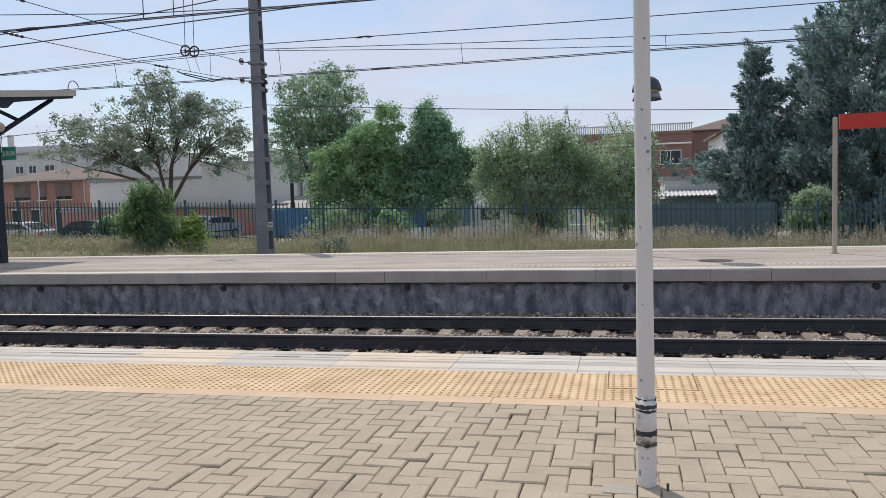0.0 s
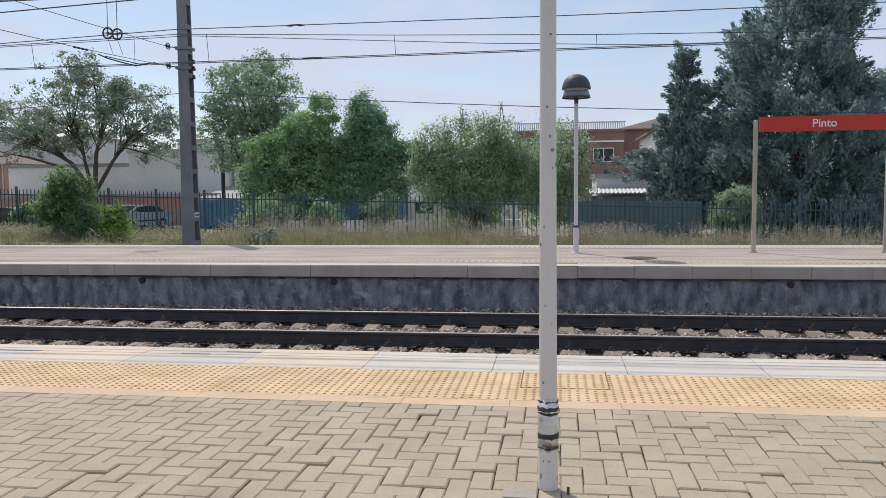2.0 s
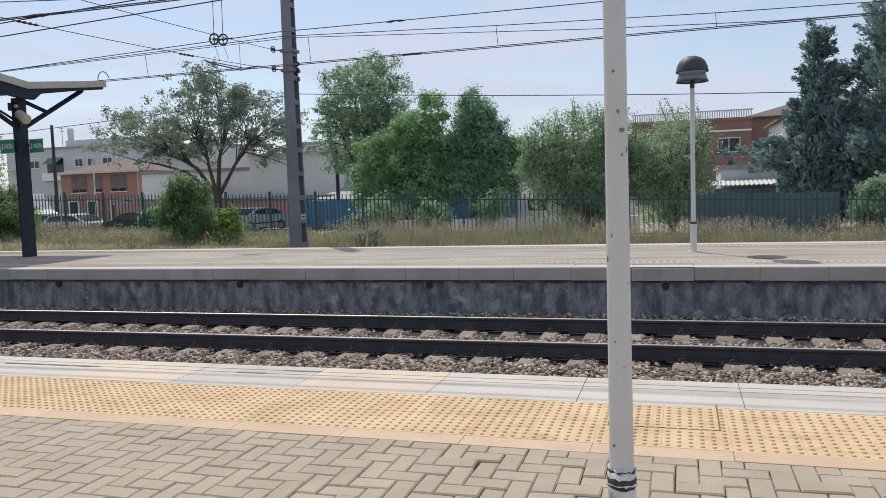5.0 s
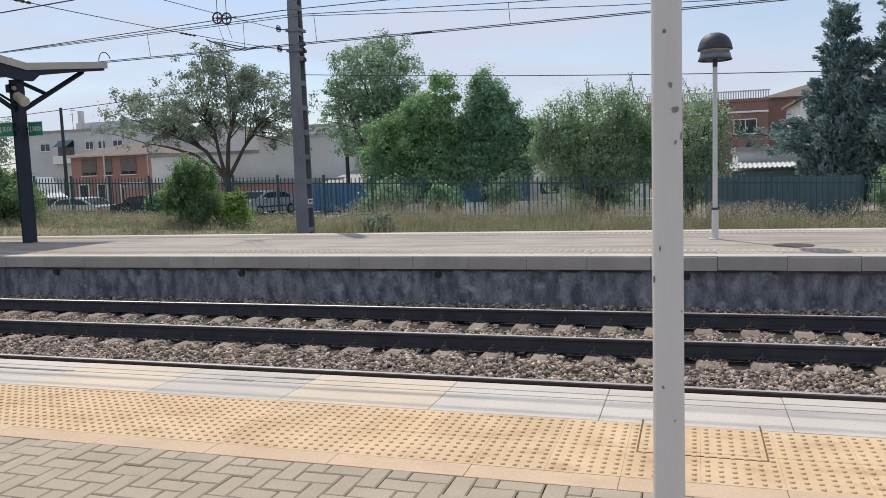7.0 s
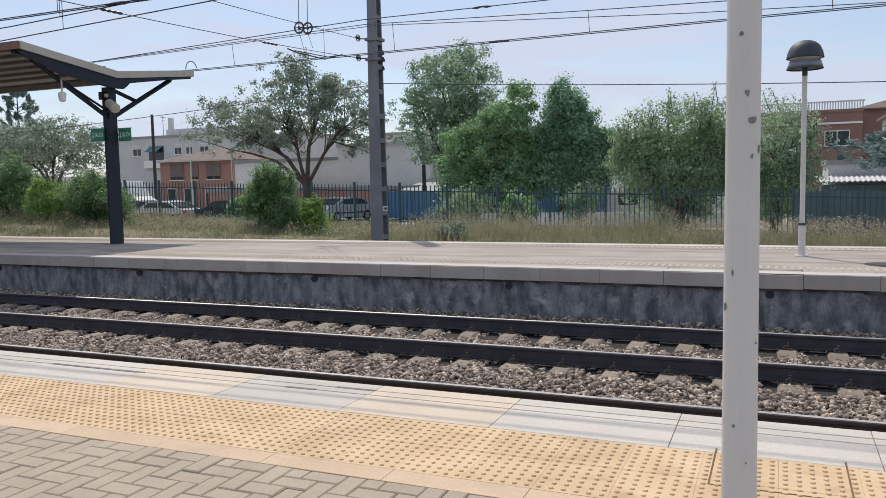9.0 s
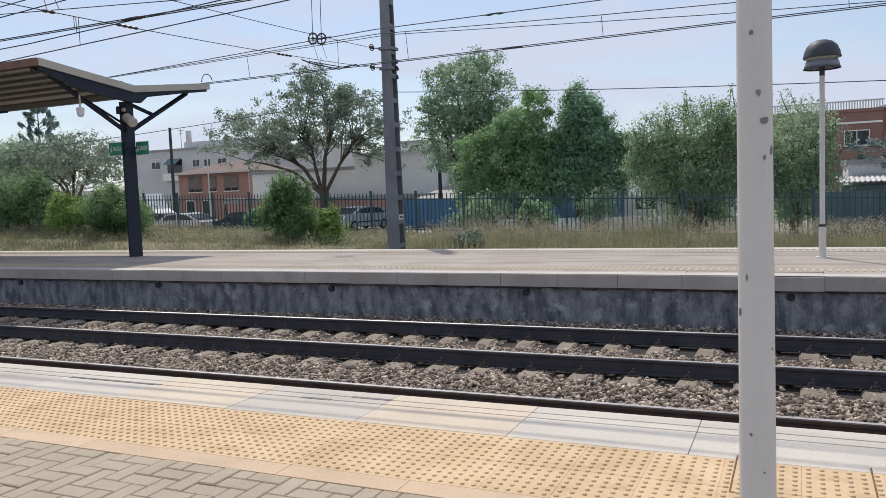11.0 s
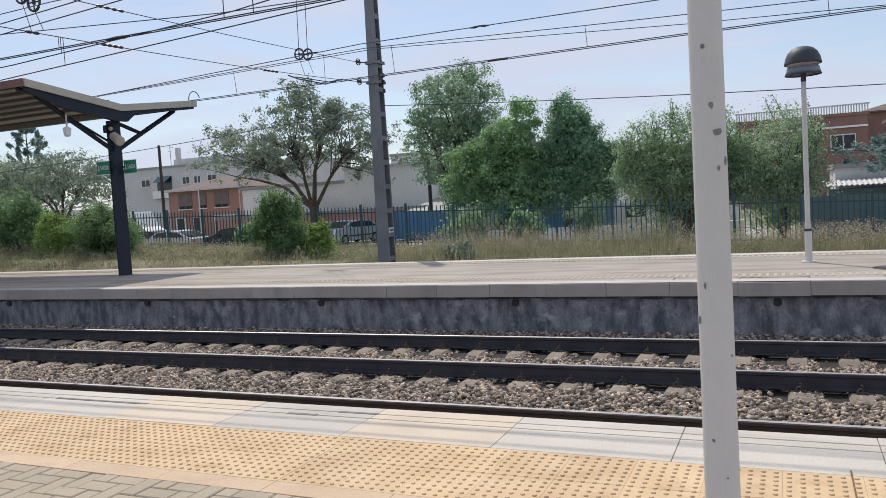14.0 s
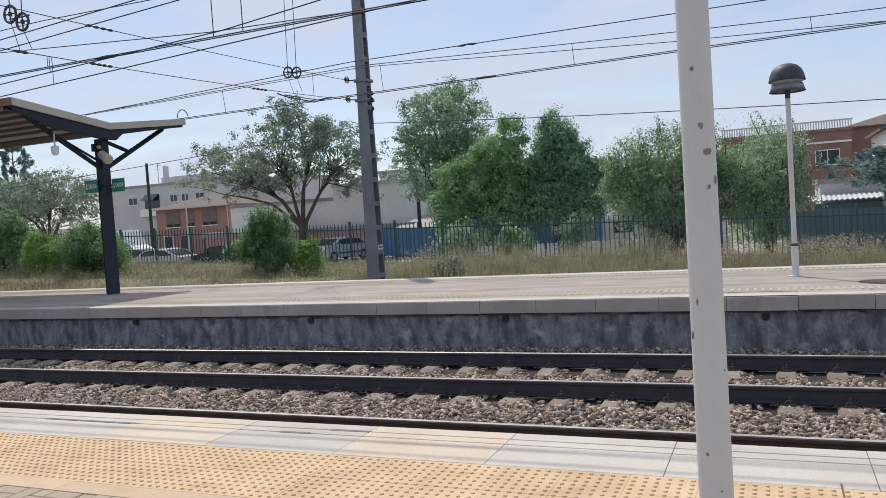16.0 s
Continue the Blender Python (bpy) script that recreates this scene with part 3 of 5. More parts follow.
# ---- things on the near platform ----
POLE_R = ((0.0, 0.0425), (0.385, 0.0418), (0.405, 0.0385), (0.7, 0.0368), (1.5, 0.0345), (3.05, 0.0335))      # height and radius
pole = thing("lamp_pole", -0.096, 3.56, 0, "white painted steel pole with chipped paint and torn black tape", "pole")
part("shaft", MB().lathe(0, 0, [(POLE_R[0][1], 0)] + [(r, z) for z, r in POLE_R[1:]] + [(0.03, 3.06)], 28), M_POLE, pole, smooth=False)
part("base_plate", MB().box(-0.19, -0.047, -0.13, -0.03, -0.01, 0.004, 0.002), M_PLINTH, pole, "mortar patch at the foot")
part("bolt", MB().lathe(0.085, -0.06, [(0.006, -0.02), (0.006, 0.03)], 6), M_CLIP, pole)


def wrap(z0, z1, r, wob, seed):
    """A band of tape round the pole with uneven edges."""
    rr = random.Random(seed)
    n = 26
    lo = [z0 + rr.uniform(-wob, wob) for _ in range(n)]
    hi = [z1 + rr.uniform(-wob, wob) for _ in range(n)]
    vs = []
    for zz in (lo, hi):
        for k in range(n):
            a = 2 * math.pi * k / n
            q = r + rr.uniform(0, 0.0012)
            vs.append((q * math.cos(a), q * math.sin(a), zz[k]))
    for zz in (hi, lo):
        for k in range(n):
            a = 2 * math.pi * k / n
            vs.append((0.041 * math.cos(a), 0.041 * math.sin(a), zz[k]))
    return MB().add(vs, [(i * n + k, i * n + (k + 1) % n, (i + 1) % 4 * n + (k + 1) % n, (i + 1) % 4 * n + k) for i in range(4) for k in range(n)])


part("tape", wrap(0.175, 0.395, 0.0432, 0.006, 1), M_TAPEW, pole, "torn pale tape wrap", smooth=True)
part("tape", wrap(0.331, 0.361, 0.0448, 0.004, 2), M_TAPE, pole, "black tape band", smooth=True)
part("tape", wrap(0.225, 0.247, 0.0448, 0.004, 3), M_TAPE, pole, "black tape band", smooth=True)
part("tape", wrap(0.383, 0.389, 0.0440, 0.005, 6), M_TAPE, pole, "ragged end of black tape", smooth=True)
part("tape", wrap(0.340, 0.344, 0.0456, 0.003, 7), M_TAPEW, pole, "thin torn pale strip", smooth=True)
part("tape", wrap(0.180, 0.189, 0.0446, 0.006, 4), M_TAPE, pole, "ragged end of black tape", smooth=True)


def chip(z, across, w, h, seed):
    """A bare patch in the pole's paint; across: -1..1 over its face."""
    rr = random.Random(seed)
    r = float(np.interp(z, *zip(*POLE_R))) + 0.0012
    vs, n = [], 9
    for k in range(n):
        a = 2 * math.pi * k / n
        q = rr.uniform(0.6, 1.1)
        t = math.asin(max(-0.98, min(0.98, across))) + w * q * math.cos(a) / r
        vs.append((r * math.sin(t), -r * math.cos(t), z + h * q * math.sin(a)))
    vs += [(x * 0.985, y * 0.985, z) for x, y, z in vs]
    return MB().add(vs, [tuple(range(n))] + [(k, (k + 1) % n, (k + 1) % n + n, k + n) for k in range(n)])


for i, (z, a, w, h) in enumerate(((1.056, -0.85, 0.0035, 0.008), (1.375, 0.55, 0.003, 0.004), (1.45, 0.55, 0.0065, 0.007), (1.505, 0.25, 0.0045, 0.006), (1.627, -0.1, 0.004, 0.004), (0.98, 0.85, 0.002, 0.002), (1.39, 0.9, 0.003, 0.008), (1.13, -0.45, 0.0022, 0.007), (1.92, 0.3, 0.005, 0.004), (0.47, -0.5, 0.004, 0.005), (0.13, -0.45, 0.002, 0.005), (0.13, 0.1, 0.003, 0.003), (0.085, -0.1, 0.002, 0.002), (0.06, -0.7, 0.004, 0.012), (0.05, 0.9, 0.003, 0.008), (0.8, -0.3, 0.0025, 0.003), (0.72, 0.4, 0.002, 0.002))):
    part("paint_chip", chip(z, a, w * 1.5, h * 1.4, i), M_CHIP, pole)

# ---- things on the island platform ----
lamp = thing("lamp_post", 0.315, 15.78, 0, "white platform lamp with black dome shade on slender pole", "lamp post")
part("shaft", MB().lathe(0, 0, [(0.055, 0), (0.055, 0.48), (0.04, 0.52), (0.038, 2.92), (0.03, 2.93)], 16), M_POLE, lamp, smooth=False)
part("band", MB().lathe(0, 0, [(0.058, 0.5), (0.058, 0.54), (0.04, 0.541)], 16), M_BLACK, lamp, "black tape band")
part("base_plate", MB().box(-0.10, 0.10, -0.10, 0.10, 0, 0.018, 0.005), M_POLE, lamp)
head = part("lamp_head", MB().lathe(0, 0, [(0.036, 2.88), (0.04, 2.89), (0.04, 3.06), (0.055, 3.08), (0.055, 3.13)], 20), M_BLACK, lamp, "black neck under the dome")
part("dome", MB().lathe(0, 0, [(0.258, 3.168), (0.276, 3.160), (0.280, 3.172), (0.272, 3.20), (0.258, 3.265), (0.222, 3.345), (0.16, 3.405), (0.085, 3.436), (0.01, 3.445)], 32), M_BLACK, head, "black half-round dome", smooth=True)
part("reflector", MB().lathe(0, 0, [(0.05, 3.118), (0.17, 3.128), (0.235, 3.142), (0.256, 3.160), (0.1, 3.166)], 28), M_STEEL, head, "pale metal reflector under the dome")
part("bulb_cover", MB().lathe(0, 0, [(0.06, 3.085), (0.10, 3.09), (0.115, 3.105), (0.11, 3.117)], 20), M_FROST, head, "clouded glass bulb cover")


def ring_shell(prof, n=28):
    """A closed outline turned about the z axis."""
    m = len(prof)
    vs = [(r * math.cos(2 * math.pi * k / n), r * math.sin(2 * math.pi * k / n), z) for r, z in prof for k in range(n)]
    return MB().add(vs, [(i * n + k, i * n + (k + 1) % n, (i + 1) % m * n + (k + 1) % n, (i + 1) % m * n + k) for i in range(m) for k in range(n)])


part("glass_skirt", ring_shell([(0.236, 3.118), (0.252, 3.06), (0.266, 3.008), (0.262, 3.008), (0.247, 3.06), (0.231, 3.118)]), M_SMOKE, head, "smoky grey glass skirt", smooth=True)
part("skirt_rim", ring_shell([(0.258, 2.992), (0.274, 2.992), (0.274, 3.007), (0.258, 3.007)]), M_BLACK, head, "black rim of the skirt")
for k in range(3):
    a = 0.5 + k * 2 * math.pi / 3
    part("stay", MB().tube([(0.05 * math.cos(a), 0.05 * math.sin(a), 3.06), (0.25 * math.cos(a), 0.25 * math.sin(a), 3.0)], 0.007, 5), M_BLACK, head)

sign = thing("station_sign", 4.86, 15.94, 0, "red station name board with white letters between steel posts", "sign")
for x in (-1.19, 1.17):
    part("post", MB().lathe(x, 0, [(0.075, 0), (0.075, 0.015), (0.042, 0.016), (0.042, 2.5), (0.03, 2.51)], 14), M_POSTTAN, sign)
panel = part("board", MB().box(-1.12, 1.10, -0.03, 0.03, 2.29, 2.565), M_REDSIGN, sign)
words("Pinto", 0.21, M_WHITE, pose(0.03, -0.033, 2.425, 90, 0, 0), panel, bold=0.0025)


def canopy():
    """V-roofed platform shelter on navy columns; its end gable faces along the track."""
    X0, X1, YC = -46.0, -14.32, 16.04
    th = thing("platform_canopy", X1, YC, 0, "V-shaped steel platform shelter, navy frame with cream fascia", "canopy")
    L = X0 - X1
    lo, hi = -2.57, 2.62                       # roof's front and rear edges from the valley
    zv, zf, zb = 3.92, 4.23, 4.25              # undersides: valley, front, rear
    for k in range(5):
        col = part("column", MB().box(-0.095, 0.095, -0.10, 0.10, 0, 3.70, 0.01), M_NAVY, th)
        col.location = (-0.33 - 7.5 * k, 0, 0)
        part("column_flange", MB().box(-0.108, -0.096, -0.11, 0.11, 0.0, 3.70).box(0.096, 0.108, -0.11, 0.11, 0.0, 3.70), M_NAVY, col)
        br = MB()
        for s, ze in ((-1, zf), (1, zb)):
            ye = lo if s < 0 else hi
            br.tube([(0, 0.1 * s, 3.02), (0, ye * 0.80, zv + (ze - zv) * 0.80 - 0.08)], 0.06, 4)
            br.tube([(0, 0.1 * s, 3.66), (0, 0.88, 3.445)], 0.05, 4) if s > 0 else br.tube([(0, -0.1, 3.17), (0, ye * 0.55, 3.76)], 0.03, 4)
        part("brace", br, M_NAVY, col)
        bm_ = MB()
        for ye, ze in ((lo, zf), (hi, zb)):
            bm_.extrude_x([(0, zv - 0.16), (ye * 0.97, ze - 0.07), (ye * 0.97, ze), (0, zv)], -0.06, 0.06)
        part("rafter", bm_, M_NAVY, col)
    # purlins and folded sheet
    for i in range(1, 7):
        for ye, ze in ((lo, zf), (hi, zb)):
            y, z = ye * i / 6.3, zv + (ze - zv) * i / 6.3
            part("purlin", MB().box(L, -0.06, y - 0.035, y + 0.035, z - 0.002, z + 0.06), M_PURLIN, th)
    part("roof_sheet", MB().extrude_x([(lo, zf + 0.062), (0, zv + 0.062), (hi, zb + 0.062), (hi, zb + 0.09), (0, zv + 0.09), (lo, zf + 0.09)], L, -0.04), M_SOFFIT, th, "cream profiled roof sheet")
    part("end_fascia", MB().extrude_x([(lo, zf - 0.02), (0, zv - 0.02), (hi, zb - 0.02), (hi, zb + 0.14), (0, zv + 0.14), (lo, zf + 0.14)], -0.036, 0.0), M_FASCIA, th, "cream end fascia")
    part("end_beam", MB().extrude_x([(lo * 0.98, zf - 0.08), (-1.55, 3.83), (-0.2, 3.67), (0.2, 3.67), (0.45, zv - 0.06), (hi * 0.97, zb - 0.09), (hi * 0.97, zb - 0.022), (0, zv - 0.022), (lo * 0.98, zf - 0.022)], -0.14, -0.04), M_NAVY, th)
    for ye, ze, s in ((lo, zf, -1), (hi, zb, 1)):
        part("side_fascia", MB().box(L, -0.038, min(ye, ye + 0.04 * s), max(ye, ye + 0.04 * s), ze - 0.02, ze + 0.14), M_RUSTRIM if s < 0 else M_FASCIA, th)
    pts = [(-0.02, hi - 0.28, zb + 0.13)] + [(-0.02, hi - 0.28 + 0.22 * (1 - math.cos(a)), zb + 0.13 + 0.24 * math.sin(a)) for a in np.linspace(0.15, 2.75, 9)]
    part("cable_loop", MB().tube(pts, 0.012, 6), M_WIRE, th, "bent black cable loop on the roof end")
    part("vent_knob", MB().lathe(-0.3, -0.15, [(0.03, zv + 0.08), (0.03, zv + 0.2), (0.07, zv + 0.2), (0.05, zv + 0.25)], 10), M_BLACK, th)
    # fixtures on the first column
    fl = thing("floodlight", X1 - 0.16, YC - 0.16, 3.28, "beige tubular floodlight fixed to the navy column", "light")
    part("housing", MB().tube([(-0.02, -0.03, 0.05), (0.02, -0.04, 0.035), (0.28, -0.10, -0.115), (0.31, -0.11, -0.13)], [0.07, 0.10, 0.118, 0.095], 14), M_BEIGE, fl)
    part("arm", MB().tube([(-0.08, 0.05, 0.04), (-0.2, 0.16, 0.02)], 0.02, 6), M_NAVY, fl)
    jb = thing("junction_box", X1 - 0.33, YC - 0.11, 3.5, "small navy junction box on the column", "box")
    part("body", MB().box(-0.13, -0.02, -0.08, 0.0, -0.09, 0.09, 0.01), M_NAVY, jb)
    part("loudspeaker", MB().lathe(0.06, -0.03, [(0.02, -0.05), (0.05, -0.03), (0.05, 0.03), (0.02, 0.05)], 8), M_BEIGE, jb)
    cc = thing("dome_camera", X1 - 0.16, YC - 1.48, 3.40, "white dome security camera hung under the canopy", "camera")
    part("stem", MB().tube([(0, 0, 0.32), (0, 0, 0.02)], 0.02, 6), M_FASCIA, cc)
    part("body", MB().lathe(0, 0, [(0.05, -0.16), (0.075, -0.12), (0.085, -0.02), (0.09, 0.02), (0.04, 0.05)], 12), M_WHITE, cc)
    # exit signs either side of the column
    stretch_up = pose(0, 0, 0)
    stretch_up[1][1] = 1.9
    for x, s in ((-0.27, 0.40), (0.30, 0.38)):
        g = thing("exit_sign", X1 - 0.33 + x, YC + (0.13 if x > 0 else -0.145), 2.58, "green exit sign with white arrow and lettering", "sign", group="exit signs")
        part("panel", MB().box(-s / 2, s / 2, -0.012, 0.012, -0.14, 0.16), M_GREENSIGN, g)
        for z0 in (0.161, -0.155):
            part("frame", MB().box(-s / 2 - 0.015, s / 2 + 0.015, -0.013, 0.014, z0, z0 + 0.014), M_WHITE, g)
        words("SALIDA", s * 0.20, M_WHITE, pose(s * 0.13, -0.0145, 0.01, 90, 0, 0) @ stretch_up, g)
        ar = MB().box(-s * 0.36, -s * 0.31, -0.0165, -0.0125, -0.02, 0.08)
        ar.add([(-s * 0.41, -0.0165, -0.01), (-s * 0.335, -0.0165, -0.075), (-s * 0.26, -0.0165, -0.01), (-s * 0.41, -0.0125, -0.01), (-s * 0.335, -0.0125, -0.075), (-s * 0.26, -0.0125, -0.01)], [(0, 1, 2), (3, 4, 5), (0, 1, 4, 3), (1, 2, 5, 4), (0, 2, 5, 3)])
        part("arrow", ar, M_WHITE, g)
        part("bracket", MB().box(-s / 2 - 0.12 if x > 0 else -0.02, 0.02 if x > 0 else s / 2 + 0.12, 0.0125, 0.03, 0.0, 0.04), M_NAVY, g)


canopy()

# ---- catenary ----
mast = thing("catenary_mast", -10.52, 21.72, -0.9, "grey galvanised lattice catenary mast with number plate", "mast")
H = 9.5


def taper(x0, x1, y0, y1, k=0.66):
    """A full-height tapering member."""
    vs = []
    for z, q in ((0, 1.0), (H, k)):
        vs += [(x0 * q, y0 * q, z), (x1 * q, y0 * q, z), (x1 * q, y1 * q, z), (x0 * q, y1 * q, z)]
    return MB().add(vs, [(0, 1, 2, 3), (4, 5, 6, 7)] + [(i, (i + 1) % 4, (i + 1) % 4 + 4, i + 4) for i in range(4)])


part("channel", taper(-0.18, 0.18, -0.225, -0.13), M_GALV, mast, "broad grey channel face")
part("channel", taper(-0.18, 0.18, 0.17, 0.225), M_GALV, mast)
part("web", taper(-0.02, 0.02, -0.129, 0.169), M_GALV, mast)
for k in range(13):
    z = 0.62 + 0.68 * k
    q = 1 - 0.34 * z / H
    for s in (-1, 1):
        part("batten", MB().box(min(s * 0.165, s * 0.178) * q, max(s * 0.165, s * 0.178) * q, -0.129 * q, 0.169 * q, z, z + 0.14), M_GALV, mast)
plate = part("number_plate", MB().box(0.172, 0.182, -0.12, 0.16, 1.42, 1.56), M_WHITE, mast, "small white plate with dark marks")
part("marks", MB().box(0.1825, 0.1855, -0.09, -0.03, 1.455, 1.525).box(0.1825, 0.1855, -0.01, 0.05, 1.455, 1.525).box(0.1825, 0.1855, 0.07, 0.13, 1.455, 1.525), M_BLACK, plate)
part("collar", MB().box(-0.20, 0.20, -0.22, 0.22, 5.62, 5.70), M_GALV, mast)
part("collar", MB().box(-0.20, 0.20, -0.22, 0.22, 6.17, 6.25), M_GALV, mast)
for z in (5.35, 5.6, 5.78):
    part("rear_insulator", MB().lathe(0.24, 0, [(0.02, z), (0.05, z + 0.02), (0.05, z + 0.06), (0.02, z + 0.08), (0.05, z + 0.09), (0.02, z + 0.12)], 8), M_INSUL, mast)


def sag(a, b, drop, n=24):
    a, b = Vector(a), Vector(b)
    return [tuple(a.lerp(b, i / n) - Vector((0, 0, 4 * drop * (i / n) * (1 - i / n)))) for i in range(n + 1)]


def wire(name, pts, r, label):
    return tagged(part(name, MB().tube(pts, r, 5, caps=True), M_WIRE), label, "wire", group="overhead wires")


CW, MW = "taut dark overhead contact wire above the track", "dark sagging messenger wire above the track"
XM = -10.85
# contact and messenger wires over the rear track
for y, z in ((19.56, 4.57), (19.66, 4.555)):
    wire("contact_wire", [(-70, y + 0.2, z + 0.02), (XM, y, z), (50, y - 0.2, z + 0.02)], 0.011, CW)
wire("messenger_wire", [(-60, 19.5, 4.9), (-30, 19.5, 4.85), (-18.77, 19.5, 5.06), (-9.6, 19.5, 5.27), (-4.03, 19.5, 5.04), (0.89, 19.5, 4.87), (5.8, 19.5, 4.76), (20, 19.5, 4.72), (48, 19.5, 5.4)], 0.010, MW)
wire("messenger_wire", [(-18.77, 19.5, 5.04), (-9.4, 19.65, 5.25), (-1.81, 19.7, 4.80), (2.21, 19.7, 4.62), (14, 19.6, 4.58)], 0.009, MW)
wire("anchor_wire", [(-60, 19.4, 4.9), (-18.77, 19.5, 5.06), (-9.7, 19.5, 5.39), (0.16, 19.5, 5.34), (48, 19.5, 5.4)], 0.012, "dark anchoring wire over the rear track")


def straight(name, y, x0, z0, x1, z1, xa, xb, r, label):
    """A wire through two places, carried on from xa to xb."""
    k = (z1 - z0) / (x1 - x0)
    wire(name, [(x, y, z0 + k * (x - x0)) for x in (xa, x0, x1, xb)], r, label)


# the middle track's wires
for y in (11.36, 11.44):
    straight("contact_wire", y, -12.03, 4.215, -4.83, 4.205, -60, 45, 0.010, CW)
wire("contact_wire", [(-60, 11.4, 3.3), (-30, 11.4, 3.72), (-12.04, 11.4, 4.08), (-7.35, 11.4, 4.29), (-5.7, 11.4, 4.45), (6, 11.4, 5.6), (40, 11.4, 8.5)], 0.010, CW)
straight("messenger_wire", 11.45, -12.07, 3.89, -5.14, 4.19, -26, 30, 0.010, MW)
straight("messenger_wire", 11.4, -11.95, 4.82, -8.94, 5.0, -28, 20, 0.010, MW)
straight("messenger_wire", 11.4, -11.97, 4.64, -8.08, 4.86, -28, 20, 0.010, MW)
wire("messenger_wire", [(XM - 12, 11.4, 5.37), (XM, 11.4, 4.53), (-7.59, 11.4, 4.30), (-5.19, 11.4, 4.22), (-3.0, 11.4, 4.21)], 0.008, MW)
wire("messenger_wire", [(XM - 22, 11.3, 4.55), (XM, 11.3, 4.95), (XM + 22, 11.3, 4.6)], 0.008, MW)
# the near track's wires, mostly overhead
for y, z in ((8.52, 4.6), (8.72, 4.6)):
    wire("contact_wire", [(-70, y, z), (50, y, z)], 0.010, CW)
wire("messenger_wire", sag((XM, 9.05, 5.35), (-70, 9.05, 5.35), 0.6, 40), 0.010, MW)
wire("messenger_wire", sag((XM, 9.05, 5.35), (49, 9.05, 5.35), 0.6, 40), 0.010, MW)
# feeder on the masts
wire("feeder_wire", sag((-10.42, 21.86, 4.12), (49, 21.9, 4.12), 1.2, 40), 0.011, "thin feeder cable running from mast to mast")
wire("feeder_wire", sag((-10.6, 21.86, 4.10), (-70, 21.9, 4.1), 1.0, 40), 0.011, "thin feeder cable running from mast to mast")
# droppers
for x, top in ((-20.5, 5.02), (-13.7, 5.17), (-8.85, 5.24), (-4.0, 5.04), (0.87, 4.87), (5.8, 4.76)):
    wire("dropper", [(x, 19.5, top), (x + 0.02, 19.56, 4.57)], 0.007, "thin vertical dropper between the overhead wires")
for x in (-7.5, -6.97):
    wire("dropper", [(x, 11.4, 5.05), (x, 11.4, 4.22)], 0.008, "thin vertical dropper between the overhead wires")
for y, z, top in ((11.36, 4.215, 4.40), (11.4, 4.14, 4.40), (11.45, 3.95, 4.40), (8.52, 4.6, 5.0), (8.72, 4.6, 5.0), (9.05, 5.35, 4.9), (19.56, 4.57, 5.3)):
    wire("hanger", [(XM, y, z), (XM, y, top)], 0.006, "short hanger from headspan to track wire")
# headspans across the tracks, with insulator strings
HA = sag((XM, 21.42, 5.33), (XM, 6.0, 5.0), 0.06, 16)
HB = sag((XM, 21.42, 4.79), (XM, 6.0, 4.35), 0.12, 16)
wire("headspan_wire", HA, 0.008, "thin headspan wire slung across the tracks")
wire("headspan_wire", HB, 0.008, "thin headspan wire slung across the tracks")


def string(y0, y1, z0, z1, n):
    """A row of insulator beads along a headspan."""
    th = thing("insulator_string", XM, y0, z0, "row of dark insulator beads on a headspan wire", "insulator", group="headspan insulators")
    for i in range(n):
        t = (i + 0.5) / n
        p = Vector((0, (y1 - y0) * t, (z1 - z0) * t))
        d = Vector((0, y1 - y0, z1 - z0)).normalized() * 0.07
        part("bead", MB().tube([p - d, p - d * 0.3, p + d * 0.3, p + d], [0.012, 0.027, 0.027, 0.012], 8), M_INSUL, th)


string(12.2, 12.85, 5.07, 5.085, 4)
string(10.75, 11.0, 4.38, 4.385, 2)
string(12.25, 12.75, 4.415, 4.425, 4)
string(16.9, 17.5, 4.555, 4.58, 4)


def hoop(y, z):
    """Round guy insulator near the mast."""
    th = thing("guy_insulator", XM + 0.02, y, z, "round wire hoop insulator tied to the mast", "insulator", group="mast insulators")
    part("hoop", MB().tube([(0, 0.12 * math.cos(a), 0.085 * math.sin(a)) for a in np.linspace(0, 2 * math.pi, 15)], 0.014, 5), M_INSUL, th)
    part("core", MB().tube([(0, -0.13, 0), (0, -0.06, 0), (0, 0.06, 0), (0, 0.13, 0), (0.2, 0.34, 0)], [0.015, 0.045, 0.045, 0.015, 0.02], 8), M_INSUL, th)


hoop(21.32, 5.33)
hoop(21.32, 4.79)


def pulleys(y, z, top, off, step=0.02):
    th = thing("pulley_pair", XM + off, y, z, "pair of spoked suspension wheels hung on two wires", "pulley", group="suspension pulleys")
    part("axle", MB().tube([(-0.42, 0, 0), (max(0.02, -off + 0.02), 0, 0)], 0.012, 6), M_WIRE, th)
    for dx, dz in ((-0.40, step), (-0.14, -step)):
        w = MB().tube([(dx + 0.13 * math.cos(a), 0, dz + 0.135 * math.sin(a)) for a in np.linspace(0, 2 * math.pi, 19)], 0.022, 6)
        w.tube([(dx - 0.12, 0, dz), (dx + 0.12, 0, dz)], 0.012, 5).tube([(dx, 0, dz - 0.12), (dx, 0, dz + 0.12)], 0.012, 5)
        w.lathe(dx, 0, [(0.03, dz - 0.03), (0.03, dz + 0.03)], 8)
        part("wheel", w, M_INSUL, th)
        part("hanger", MB().tube([(dx, 0, dz + 0.13), (dx + 0.01, 0.1, top - z)], 0.009, 5), M_WIRE, th)
        part("lower_link", MB().tube([(dx, 0, dz - 0.13), (dx + 0.1, 0.05, -0.52)], 0.006, 5), M_WIRE, th)


